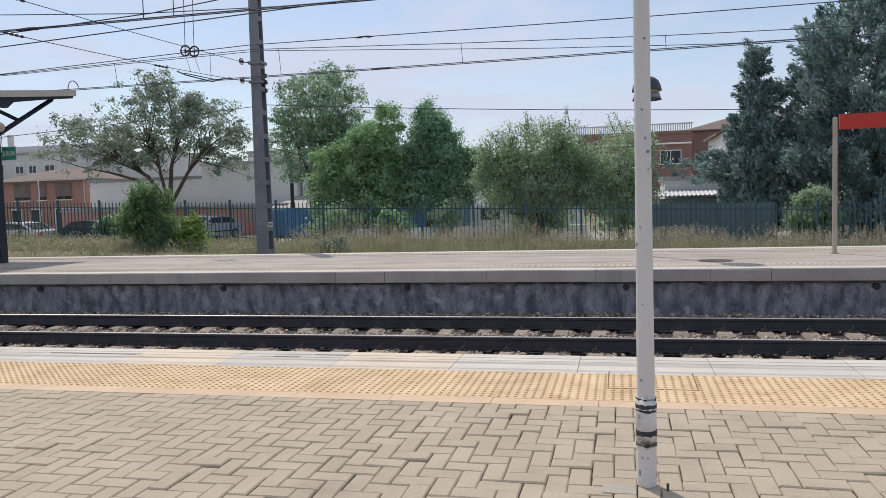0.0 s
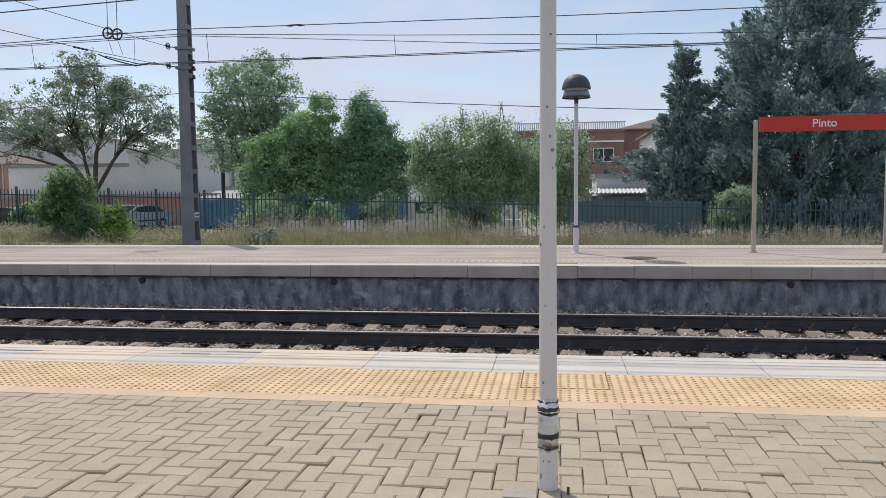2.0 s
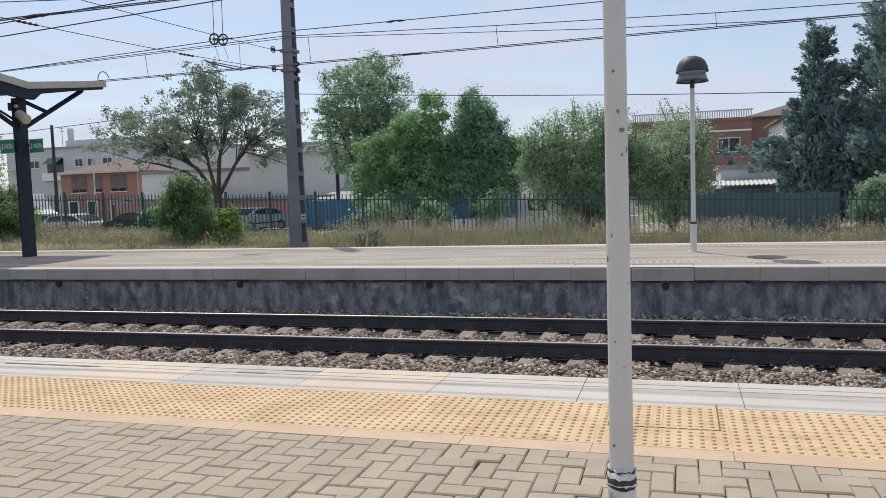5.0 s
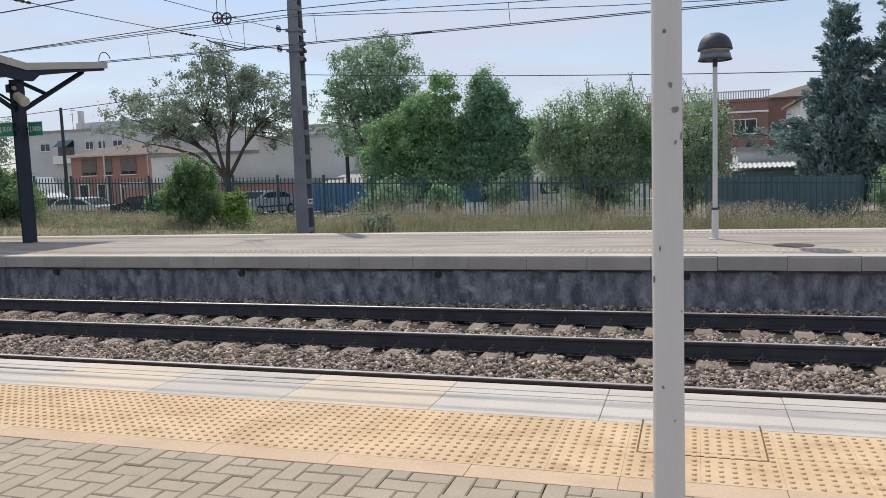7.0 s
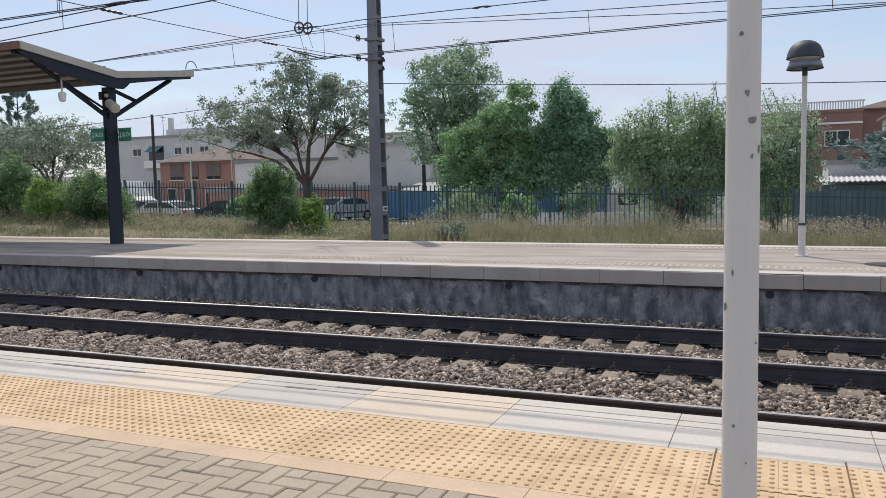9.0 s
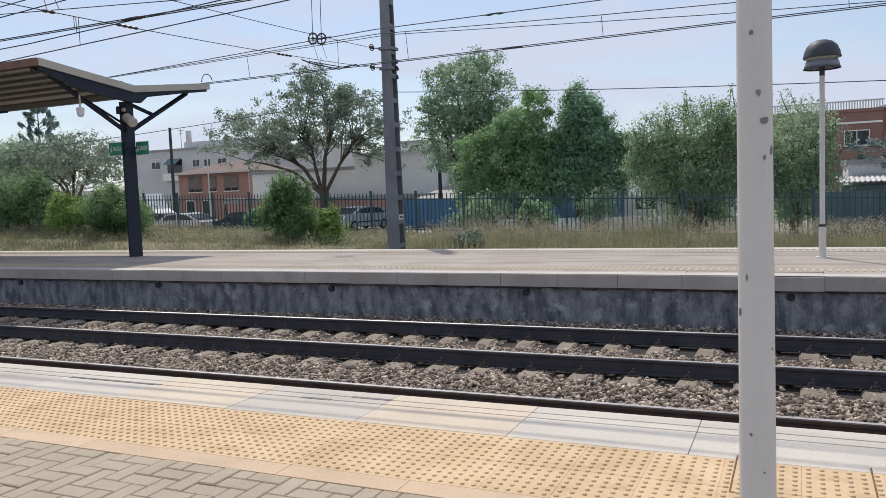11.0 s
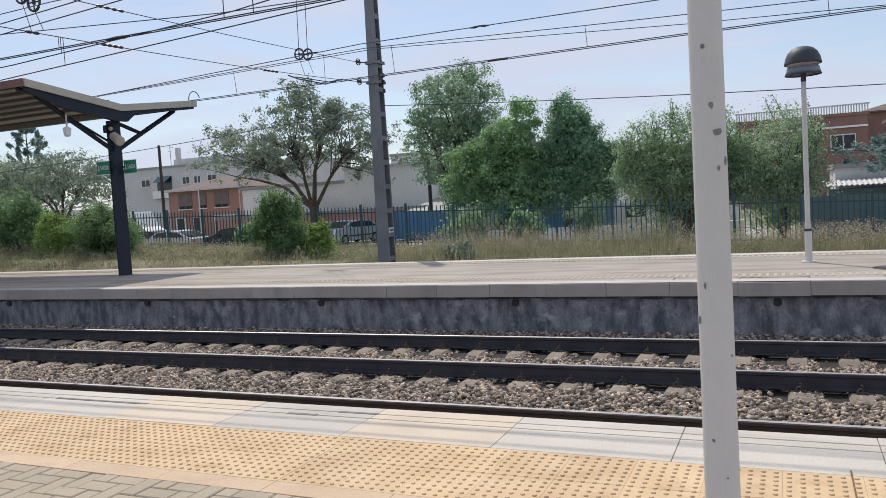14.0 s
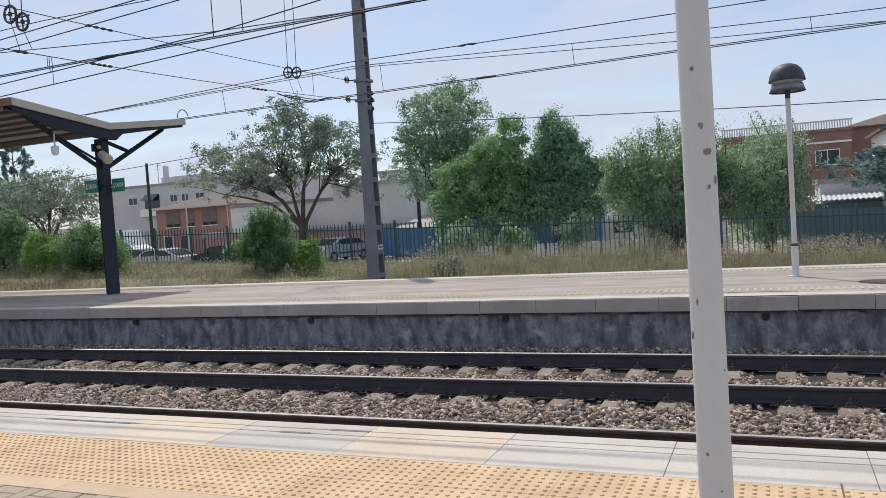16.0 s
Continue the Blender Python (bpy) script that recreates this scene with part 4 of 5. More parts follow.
pulleys(19.25, 5.30, 9.0, -0.14)
pulleys(10.9, 4.93, 8.6, 0.20, 0.08)
# registration arm by the contact wire
arm = thing("registration_arm", XM, 18.4, 4.55, "bent steel arm steadying the contact wire", "arm")
part("rod", MB().tube([(0, -0.5, 0.0), (-0.05, 0.0, -0.02), (0.25, 0.75, -0.10), (0.45, 0.95, -0.02)], 0.016, 6), M_WIRE, arm)
part("rod", MB().tube([(0, -0.2, 0.0), (0.5, 0.5, -0.10), (0.75, 0.8, -0.02)], 0.012, 6), M_WIRE, arm)
for x, y, z in ((-6.13, 19.62, 4.57), (-9.6, 11.4, 4.21), (-6.5, 19.5, 5.37)):
    tagged(part("wire_clamp", MB().tube([(x - 0.25, y, z), (x - 0.12, y, z), (x, y, z + 0.015), (x + 0.12, y, z), (x + 0.25, y, z)], [0.012, 0.03, 0.018, 0.03, 0.012], 7), M_INSUL), "cigar-shaped clamp on an overhead wire", "clamp", group="wire clamps")

# ---- fence behind the rear track ----
FY = 30.0


def fence_base(x):
    return -0.80 - 0.027 * x


fence = thing("fence", 0, FY, 0, "dark green steel palisade fence on a low concrete plinth", "fence", kind="structure")
PICK = MB().box(-0.017, 0.017, -0.012, 0.012, 0.0, 1.60).add([(-0.017, -0.012, 1.60), (0.017, -0.012, 1.60), (0.017, 0.012, 1.60), (-0.017, 0.012, 1.60), (0, 0, 1.66)], [(0, 1, 4), (1, 2, 4), (2, 3, 4), (3, 0, 4)]).mesh("picket", M_FENCE)
POST = MB().box(-0.04, 0.04, -0.04, 0.04, -0.2, 1.74, 0.01).mesh("post", M_FENCE)
xs_f = [-18.06 + 2.05 * k for k in range(-13, 17)]
for i, x in enumerate(xs_f):
    part("post", POST, None, fence).location = (x, 0.03, fence_base(x))
    if i == len(xs_f) - 1:
        break
    x2 = xs_f[i + 1]
    for dz in (0.16, 1.38):
        za, zb = fence_base(x) + dz, fence_base(x2) + dz
        part("rail", MB().add([(x + 0.04, -0.005, za), (x2 - 0.04, -0.005, zb), (x2 - 0.04, 0.03, zb), (x + 0.04, 0.03, za), (x + 0.04, -0.005, za + 0.045), (x2 - 0.04, -0.005, zb + 0.045), (x2 - 0.04, 0.03, zb + 0.045), (x + 0.04, 0.03, za + 0.045)], [(0, 1, 2, 3), (4, 5, 6, 7), (0, 1, 5, 4), (1, 2, 6, 5), (2, 3, 7, 6), (3, 0, 4, 7)]), M_FENCE, fence)
    if -37 < x < 14:
        for k in range(1, 12):
            px = x + 2.05 * k / 12
            part("picket", PICK, None, fence).location = (px, -0.02, fence_base(px) + rng.normal(0, 0.004))
for i, x in enumerate(xs_f[:-1]):
    if x < -6:
        part("plinth", MB().box(x, x + 2.045, -0.1, 0.1, fence_base(x) - 0.4, fence_base(x) + 0.02 + 0.006 * (i % 3)), M_PLINTH, fence)

# ---- plants ----


def blades(n, x0, x1, y0, y1, h0, h1, w, material, name, label, dens=None, lean=0.35):
    """Tapered bent grass blades, each of three triangles."""
    x, y = rng.uniform(x0, x1, n), rng.uniform(y0, y1, n)
    if dens:
        keep = np.array([noise.noise((a * dens, b * dens, 3.1)) > rng.uniform(-0.55, 0.35) for a, b in zip(x, y)])
        x, y = x[keep], y[keep]
    n = len(x)
    z = np.array([ground_z(a, b) for a, b in zip(x, y)])
    hm = 0.75 + 0.5 * np.array([noise.noise((a * 0.35, b * 0.35, 9.0)) for a, b in zip(x, y)])
    h = rng.uniform(h0, h1, n) * hm * np.where((x < -11) & (x > -23.5), 0.5, np.where(x < -11, 0.8, 1.25))
    a = rng.uniform(0, 2 * math.pi, n)
    la, ll = rng.uniform(0, 2 * math.pi, n), rng.uniform(0, lean, n) * h
    wx, wy = np.cos(a) * w, np.sin(a) * w
    v = np.zeros((n, 5, 3))
    for i, (t, s, k) in enumerate(((0, -1, 0), (0, 1, 0), (0.55, -0.7, 0.3), (0.55, 0.7, 0.3), (1, 0, 1))):
        v[:, i, 0] = x + wx * s + np.cos(la) * ll * k
        v[:, i, 1] = y + wy * s + np.sin(la) * ll * k
        v[:, i, 2] = z - 0.03 + h * t
    f = np.array([(0, 1, 3), (0, 3, 2), (2, 3, 4)])
    ob = raw(name, v.reshape(-1, 3), (f[None] + (np.arange(n) * 5)[:, None, None]).reshape(-1, 3), material)
    tagged(ob, label, "grass", kind="stuff")
    return v[:, 4]


blades(42000, -38, 16, 22.6, 29.8, 0.10, 0.36, 0.012, M_GRASS_GREEN, "green_grass", "low green grass on the railway bank", dens=0.25)
blades(84000, -38, 16, 22.4, 29.8, 0.20, 0.62, 0.008, M_GRASS_DRY, "dry_grass", "dry straw-coloured grass on the railway bank", dens=0.45, lean=0.7)
tips = blades(11000, -38, 16, 24.0, 29.6, 0.55, 0.95, 0.006, M_GRASS_DRY, "tall_weeds", "tall dry weed stalks on the bank", dens=0.4, lean=0.4)


def seed_heads(tips):
    n = len(tips)
    k = 7
    c = np.repeat(tips, k, 0) + np.stack([rng.normal(0, 0.035, n * k), rng.normal(0, 0.035, n * k), -np.tile(np.arange(k), n) * 0.04 + rng.normal(0, 0.01, n * k)], 1)
    s = rng.uniform(0.009, 0.02, n * k)
    leaf_quads("seed_heads", c, s, M_SEED, None, "pale seed heads on the tall weeds", "grass", "stuff")


def leaf_quads(name, c, s, material, parent=None, label="", category="", kind="", up=0.4, long=1.5, out=None):
    """Many small pointed leaves at centres c with half-sizes s."""
    n = len(c)
    nrm = rng.normal(0, 1, (n, 3))
    if out is None:
        nrm[:, 2] = np.abs(nrm[:, 2]) + up
    else:
        nrm = nrm * 0.42 + out + (0, 0, 0.25)
    nrm /= np.linalg.norm(nrm, axis=1)[:, None]
    a = np.cross(nrm, rng.normal(0, 1, (n, 3)))
    a /= np.linalg.norm(a, axis=1)[:, None] + 1e-9
    b = np.cross(nrm, a)
    s = np.asarray(s)[:, None]
    v = np.stack([c - a * s * long, c - b * s + nrm * s * 0.25, c + a * s * long, c + b * s + nrm * s * 0.25], 1)
    ob = raw(name, v.reshape(-1, 3), np.arange(n * 4).reshape(-1, 4), material, parent)
    return tagged(ob, label, category, kind=kind)


seed_heads(tips)
wx, wy = rng.uniform(-38, 16, 3200), rng.uniform(22.6, 29.7, 3200)
wk = np.array([noise.noise((a * 0.3, b * 0.5, 5.0)) > rng.uniform(-0.4, 0.3) for a, b in zip(wx, wy)])
wc = np.stack([wx, wy, [ground_z(a, b) for a, b in zip(wx, wy)]], 1)[wk]
wc = np.repeat(wc, 14, 0) + np.abs(rng.normal(0, 1, (len(wc) * 14, 3))) * (0, 0, 0.17) + rng.normal(0, 1, (len(wc) * 14, 3)) * (0.12, 0.12, 0.02)
leaf_quads("bank_weeds", wc, rng.uniform(0.015, 0.034, len(wc)), M_WEED, None, "low grey-green leafy weeds on the bank", "weeds", "stuff")


def crown_points(lobes, n, clump, per, shell=0.55, ragged=0.12):
    """Leaf centres in clumps that fill ellipsoids mainly near their skins, and the clumps' centres."""
    lobes = np.array(lobes, float)
    vol = np.prod(lobes[:, 3:], 1) ** 0.75
    which = rng.choice(len(lobes), max(n // per, 1), p=vol / vol.sum())
    d = rng.normal(0, 1, (len(which), 3))
    d /= np.linalg.norm(d, axis=1)[:, None]
    r = shell + (1 - shell) * rng.random(len(which)) ** 0.7
    r *= 1 + rng.normal(0, ragged, len(which))
    cc = lobes[which, :3] + d * r[:, None] * lobes[which, 3:]
    rad = clump * rng.uniform(0.6, 1.4, len(cc))
    o = rng.normal(0, 1, (len(cc) * per, 3))
    p = np.repeat(cc, per, 0) + o * np.repeat(rad, per)[:, None] * (1, 1, 0.75)
    o = o / np.linalg.norm(o, axis=1)[:, None] * 0.8 + np.repeat(d, per, 0) * 0.55
    return p, cc, o


def limbs(mb, base, top, r, targets, forks, mains=4):
    """A trunk, a few main limbs and forked branches that reach for the targets."""
    base, top = Vector(base), Vector(top)
    mid = base.lerp(top, 0.5) + Vector((rng.normal(0, 0.08), rng.normal(0, 0.08), 0))
    mb.tube([base - Vector((0, 0, 0.3)), base, mid, top], [r * 1.5, r * 1.25, r, r * 0.9], 9)
    tg = [Vector(t) for t in targets]
    tg.sort(key=lambda t: math.atan2(t.z - top.z, t.x - top.x))
    step = max(1, len(tg) // mains)
    for k in range(0, len(tg), step):
        grp = tg[k:k + step]
        c = sum(grp, Vector()) / len(grp)
        s = base.lerp(top, rng.uniform(*forks))
        e = s.lerp(c, 0.85)
        m1 = s.lerp(e, 0.4) + Vector((rng.normal(0, 0.15), rng.normal(0, 0.15), 0.1 * (e - s).length))
        q = r * rng.uniform(0.5, 0.7)
        mb.tube([s, s.lerp(m1, 0.5), m1, m1.lerp(e, 0.5) + Vector((rng.normal(0, 0.12), 0, 0.1)), e], [q, q * 0.9, q * 0.75, q * 0.5, q * 0.25], 7)
        for t in grp:
            o = m1.lerp(e, rng.uniform(0.0, 1.0))
            h = o.lerp(t, 0.5) + Vector((rng.normal(0, 0.15), rng.normal(0, 0.15), rng.uniform(0.0, 0.25)))
            p = q * rng.uniform(0.22, 0.4)
            mb.tube([o, h, t], [p, p * 0.6, p * 0.15], 5)


def tree(name, label, x, y, z, lobes, leaves, size, clump, material, trunk=0.22, fork=1.6, per=40, shell=0.5, nlimbs=26, ragged=0.12, twigs=0, tone=None, knobs=0):
    """A tree: trunk with limbs, and a crown of clumped leaves. lobes: ellipsoids (x, y, z, rx, ry, rz) from the foot."""
    th = thing(name, x, y, z, label, "tree" if "bush" not in name else "bush", group="trees and bushes behind the fence")
    lobes = [tuple(l) for l in lobes]
    for l in list(lobes):
        for _ in range(knobs):
            d = Vector(rng.normal(0, 1, 3)).normalized()
            d.z = abs(d.z) if rng.random() < 0.75 else d.z
            k = rng.uniform(0.26, 0.44)
            lobes.append((l[0] + d.x * l[3] * 0.86, l[1] + d.y * l[4] * 0.86, l[2] + d.z * l[5] * 0.86, l[3] * k, max(l[4] * k, 0.3), l[5] * k))
    p, cc, o = crown_points(lobes, leaves, clump, per, shell, ragged)
    mb = MB()
    pick = cc[rng.choice(len(cc), min(nlimbs, len(cc)), replace=False)]
    low = min(l[2] - l[5] for l in lobes)
    limbs(mb, (0, 0, 0), (rng.normal(0, 0.15), rng.normal(0, 0.1), max(fork, low * 0.7)), trunk, pick, (0.6, 1.0))
    part("trunk", mb, M_BARK, th, "dark bark trunk with spreading limbs")
    o, p = o[p[:, 2] > 0.05], p[p[:, 2] > 0.05]
    leaf_quads("crown", p, size * rng.uniform(0.6, 1.3, len(p)), material, th, "", out=o)
    # Second leaf colour, yellower, strewn through the upper half of the crown only.
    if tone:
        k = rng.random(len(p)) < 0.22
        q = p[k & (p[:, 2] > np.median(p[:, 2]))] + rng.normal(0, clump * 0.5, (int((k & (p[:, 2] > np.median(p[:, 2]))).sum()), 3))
        leaf_quads("young_leaves", q, size * rng.uniform(0.6, 1.2, len(q)), tone, th, "yellower leaves in the upper half of the crown", up=0.5)
    if twigs:
        tw = MB()
        qs = []
        for _ in range(twigs):
            l = lobes[rng.integers(len(lobes))]
            a = rng.uniform(-1, 1)
            s = Vector((l[0] + a * l[3] * 0.9, l[1] + rng.normal(0, 0.3) * l[4], l[2] + l[5] * (0.75 - 0.4 * a * a)))
            e = s + Vector((rng.normal(0, 0.25), 0, rng.uniform(0.4, 1.0))) * (0.45 if "bush" in name else 1.0)
            tw.tube([s, s.lerp(e, 0.5) + Vector((rng.normal(0, 0.05), 0, 0)), e], [0.02, 0.014, 0.006], 4)
            qs += [s.lerp(e, t) + Vector(rng.normal(0, 0.06, 3)) for t in rng.uniform(0.3, 1.05, 16)]
        tagged(part("twig", tw, M_BARK, th), kind="stuff")
        leaf_quads("twig_leaves", np.array([tuple(q) for q in qs]), size * rng.uniform(0.7, 1.3, len(qs)), material, th)
    return th


FZ = -1.0
tree("elm_tree", "open grey-green elm with forked dark trunk behind the fence", -29.8, 48, FZ, [(-1.0, 0, 8.2, 3.6, 3, 2.3), (-5.9, 0, 6.5, 3.3, 3, 2.0), (3.0, 0, 7.1, 2.7, 3, 2.1), (4.2, 0, 5.5, 2.2, 2.5, 1.4), (-2.6, 0, 6.0, 2.6, 3, 1.4)], 23000, 0.062, 0.21, M_LEAF_GREY, 0.27, 2.4, 40, 0.35, 110, 0.16, knobs=3)
tree("elm_tree", "tall airy elm with bluish green leaves behind the fence", -18.3, 46, FZ, [(0.4, 0, 7.6, 2.9, 3, 2.8), (-0.9, 0, 5.2, 2.2, 2.4, 2.1), (1.2, 0, 5.4, 2.3, 2.4, 2.1)], 29000, 0.058, 0.2, M_LEAF_ELM, 0.22, 2.0, 40, 0.45, 60, 0.10, knobs=4)
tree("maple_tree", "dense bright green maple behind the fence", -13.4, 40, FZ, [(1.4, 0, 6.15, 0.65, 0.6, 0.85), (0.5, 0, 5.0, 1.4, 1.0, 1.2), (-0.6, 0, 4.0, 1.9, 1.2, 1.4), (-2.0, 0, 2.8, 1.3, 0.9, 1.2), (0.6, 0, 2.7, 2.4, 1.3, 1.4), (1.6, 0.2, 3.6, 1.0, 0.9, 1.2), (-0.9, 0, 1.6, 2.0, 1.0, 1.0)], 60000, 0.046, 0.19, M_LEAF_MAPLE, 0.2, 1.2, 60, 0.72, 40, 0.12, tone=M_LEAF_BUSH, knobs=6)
tree("maple_tree", "dense green maple with leaves coloured darker for shade, beside its brighter neighbour", -10.0, 40.4, FZ, [(0.05, 0, 6.25, 0.65, 0.6, 0.8), (0.2, 0, 5.1, 1.3, 1.0, 1.2), (0.8, 0, 3.8, 1.6, 1.1, 1.4), (2.3, 0, 3.5, 0.75, 0.8, 1.2), (0, 0, 2.7, 2.0, 1.3, 1.3), (-0.9, 0.2, 3.7, 0.8, 0.8, 1.1)], 54000, 0.046, 0.19, M_LEAF_MAPLE_SHADE, 0.2, 1.2, 60, 0.72, 36, 0.12, knobs=6)
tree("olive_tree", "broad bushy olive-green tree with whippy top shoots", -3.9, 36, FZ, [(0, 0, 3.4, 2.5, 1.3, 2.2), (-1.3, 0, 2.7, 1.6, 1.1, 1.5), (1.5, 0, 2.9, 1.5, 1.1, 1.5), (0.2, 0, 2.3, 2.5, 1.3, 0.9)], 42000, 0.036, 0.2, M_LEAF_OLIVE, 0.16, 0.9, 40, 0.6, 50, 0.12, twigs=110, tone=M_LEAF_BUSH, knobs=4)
tree("olive_tree", "thin half-bare grey-green tree with pale branches", -0.2, 35, FZ, [(0, 0, 3.3, 1.5, 1.3, 1.9), (0.2, 0, 2.1, 1.5, 1.3, 1.4)], 19000, 0.034, 0.2, M_LEAF_OLIVE, 0.1, 1.0, 24, 0.4, 60, 0.18, twigs=40, knobs=3)
tree("grey_tree", "sparse grey-green tree with slender leaning trunks", -50.5, 45, FZ, [(0, 0, 5.7, 4.2, 3, 2.0), (-3.2, 0, 5.3, 2.8, 3, 1.7), (3.4, 0, 5.1, 2.2, 2, 1.8)], 11500, 0.07, 0.28, M_LEAF_GREY, 0.2, 2.6, 26, 0.4, 60, 0.18, knobs=3)
tree("grey_tree", "rounded olive-green tree behind the bushes", -58.5, 46, FZ, [(0, 0, 5.0, 3.8, 3, 2.8), (-4, 0, 4.4, 3, 3, 2.8)], 22000, 0.062, 0.28, M_LEAF_OLIVE, 0.25, 1.5, 40, 0.5, 30, 0.12, knobs=4)


def conifer(name, label, x, y, z, profile, leaves, size, material, trunk=0.2, boughs=(), tuft=1.0, ragged=0.55, lean=0.0):
    """An evergreen: upswept tufts of scaly sprays round a trunk. profile: (height, radius) pairs; boughs: (angle, height, reach) of long side branches."""
    th = thing(name, x, y, z, label, "tree", group="trees and bushes behind the fence")
    hs, rs = zip(*profile)
    per = 100
    n = leaves // per
    w = np.interp(np.linspace(hs[0], hs[-1], 200), hs, rs)
    hh = rng.choice(np.linspace(hs[0], hs[-1], 200), n, p=(w + 0.15) / (w + 0.15).sum())
    a = rng.uniform(0, 2 * math.pi, n)
    lump = np.array([noise.noise((math.cos(t) * 1.6, math.sin(t) * 1.6, h * 0.75 + x)) for t, h in zip(a, hh)])
    keep = (lump > -0.18) | (rng.random(n) < np.where(hh < 0.62 * hs[-1], 0.5, 0.16))
    r = np.interp(hh, hs, rs) * (0.4 + 0.6 * rng.random(n) ** 0.5) * (1 + ragged * lump) * (1 - lean * np.clip(np.cos(a), 0, 1) * np.clip((hh - 3.5) / 3, 0, 1))
    base = np.stack([np.cos(a) * r, np.sin(a) * r, hh - 0.2], 1)[keep]
    way = np.stack([np.cos(a) * 0.62, np.sin(a) * 0.62, np.full(n, 0.75)], 1)[keep]
    mb = MB().tube([(0, 0, -0.3), (0, 0, hs[-1] * 0.5), (0, 0, hs[-1] * 0.97)], [trunk * 1.2, trunk * 0.7, 0.03], 8)
    for _ in range(26):
        h0 = rng.uniform(hs[0], hs[-1] * 0.9)
        q = rng.uniform(0, 2 * math.pi)
        R = float(np.interp(h0, hs, rs)) * 0.9
        mb.tube([(0, 0, h0 - 0.3), (math.cos(q) * R * 0.6, math.sin(q) * R * 0.6, h0), (math.cos(q) * R, math.sin(q) * R, h0 + 0.5)], [0.05, 0.03, 0.01], 5)
    for q, h0, reach in boughs:
        d = np.array([math.cos(q), math.sin(q), 0.12])
        mb.tube([(0, 0, h0 - 0.4), tuple(d * reach * 0.5 + (0, 0, h0 - 0.1)), tuple(d * reach + (0, 0, h0))], [0.07, 0.045, 0.015], 6)
        k = int(14 * tuft)
        t = rng.uniform(0.35, 1.0, k)
        base = np.concatenate([base, d * (reach * t)[:, None] + (0, 0, h0 - 0.15) + rng.normal(0, 0.2, (k, 3))])
        way = np.concatenate([way, np.tile([d[0] * 0.8, d[1] * 0.8, 0.4], (k, 1))])
    n = len(base)
    way = way + rng.normal(0, 0.28, (n, 3))
    way /= np.linalg.norm(way, axis=1)[:, None]
    t = rng.random((n, per)) ** 0.8
    ln = rng.uniform(0.45, 1.0, n)[:, None] * tuft
    c = base[:, None] + way[:, None] * (ln * t)[..., None]
    off = rng.normal(0, 1, c.shape)
    c += off * (0.15 * tuft * np.sin(math.pi * (0.2 + 0.75 * t)))[..., None]
    off = off / np.linalg.norm(off, axis=2)[..., None] + way[:, None] * 0.5
    part("trunk", mb, M_BARK, th)
    # sprays: narrow blades that follow their tuft's direction
    c = c.reshape(-1, 3)
    m = len(c)
    u = np.repeat(way, per, 0) + rng.normal(0, 0.45, (m, 3))
    u /= np.linalg.norm(u, axis=1)[:, None]
    v = np.cross(u, off.reshape(-1, 3) + rng.normal(0, 0.35, (m, 3)))
    v /= np.linalg.norm(v, axis=1)[:, None] + 1e-9
    s = (size * rng.uniform(0.6, 1.35, m))[:, None]
    quad = np.stack([c - u * s * 2.2, c - v * s * 0.8, c + u * s * 2.2, c + v * s * 0.8], 1)
    raw("crown", quad.reshape(-1, 3), np.arange(m * 4).reshape(-1, 4), material, th)


conifer("cypress_tree", "slim dark cypress with ragged upswept sprays", 5.75, 38, FZ, [(0.3, 0.9), (2.0, 1.15), (4.5, 0.85), (6.2, 0.5), (7.6, 0.2), (8.5, 0.04)], 60000, 0.044, M_LEAF_CYP, boughs=((3.2, 3.0, 3.3), (3.5, 2.6, 2.4), (3.0, 3.5, 2.0), (0.3, 6.4, 1.2)), tuft=0.85)
conifer("cypress_tree", "huge broad dark cypress towering over the fence", 11.0, 38.5, FZ, [(0.2, 3.5), (3.0, 3.9), (4.2, 3.9), (7.0, 3.3), (9.2, 2.4), (11.0, 1.1), (12.6, 0.6), (13.8, 0.1)], 180000, 0.05, M_LEAF_CYP, 0.35, lean=0.55, boughs=((-0.3, 6.2, 3.8), (-0.5, 5.6, 3.6), (-0.2, 6.5, 3.2), (-0.4, 9.2, 2.2), (-0.3, 9.8, 2.0), (-0.4, 3.4, 4.4)), tuft=1.15)
conifer("cedar_tree", "distant dark cedar above the tree line", -92, 76, FZ, [(6, 3.6), (8.5, 2.2), (10, 2.7), (12, 1.5), (13.2, 2.0), (15.5, 0.3)], 16000, 0.13, M_LEAF_CYP, 0.3)
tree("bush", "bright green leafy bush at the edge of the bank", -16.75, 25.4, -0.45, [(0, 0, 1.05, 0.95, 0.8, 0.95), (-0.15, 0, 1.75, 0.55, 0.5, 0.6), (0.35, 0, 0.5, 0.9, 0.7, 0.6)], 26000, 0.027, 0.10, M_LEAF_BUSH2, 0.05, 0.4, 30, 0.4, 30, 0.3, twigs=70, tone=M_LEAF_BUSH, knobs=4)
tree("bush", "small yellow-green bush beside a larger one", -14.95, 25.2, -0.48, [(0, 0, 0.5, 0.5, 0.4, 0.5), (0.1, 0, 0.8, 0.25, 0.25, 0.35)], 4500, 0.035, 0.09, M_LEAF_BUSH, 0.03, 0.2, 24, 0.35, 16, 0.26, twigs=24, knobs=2)
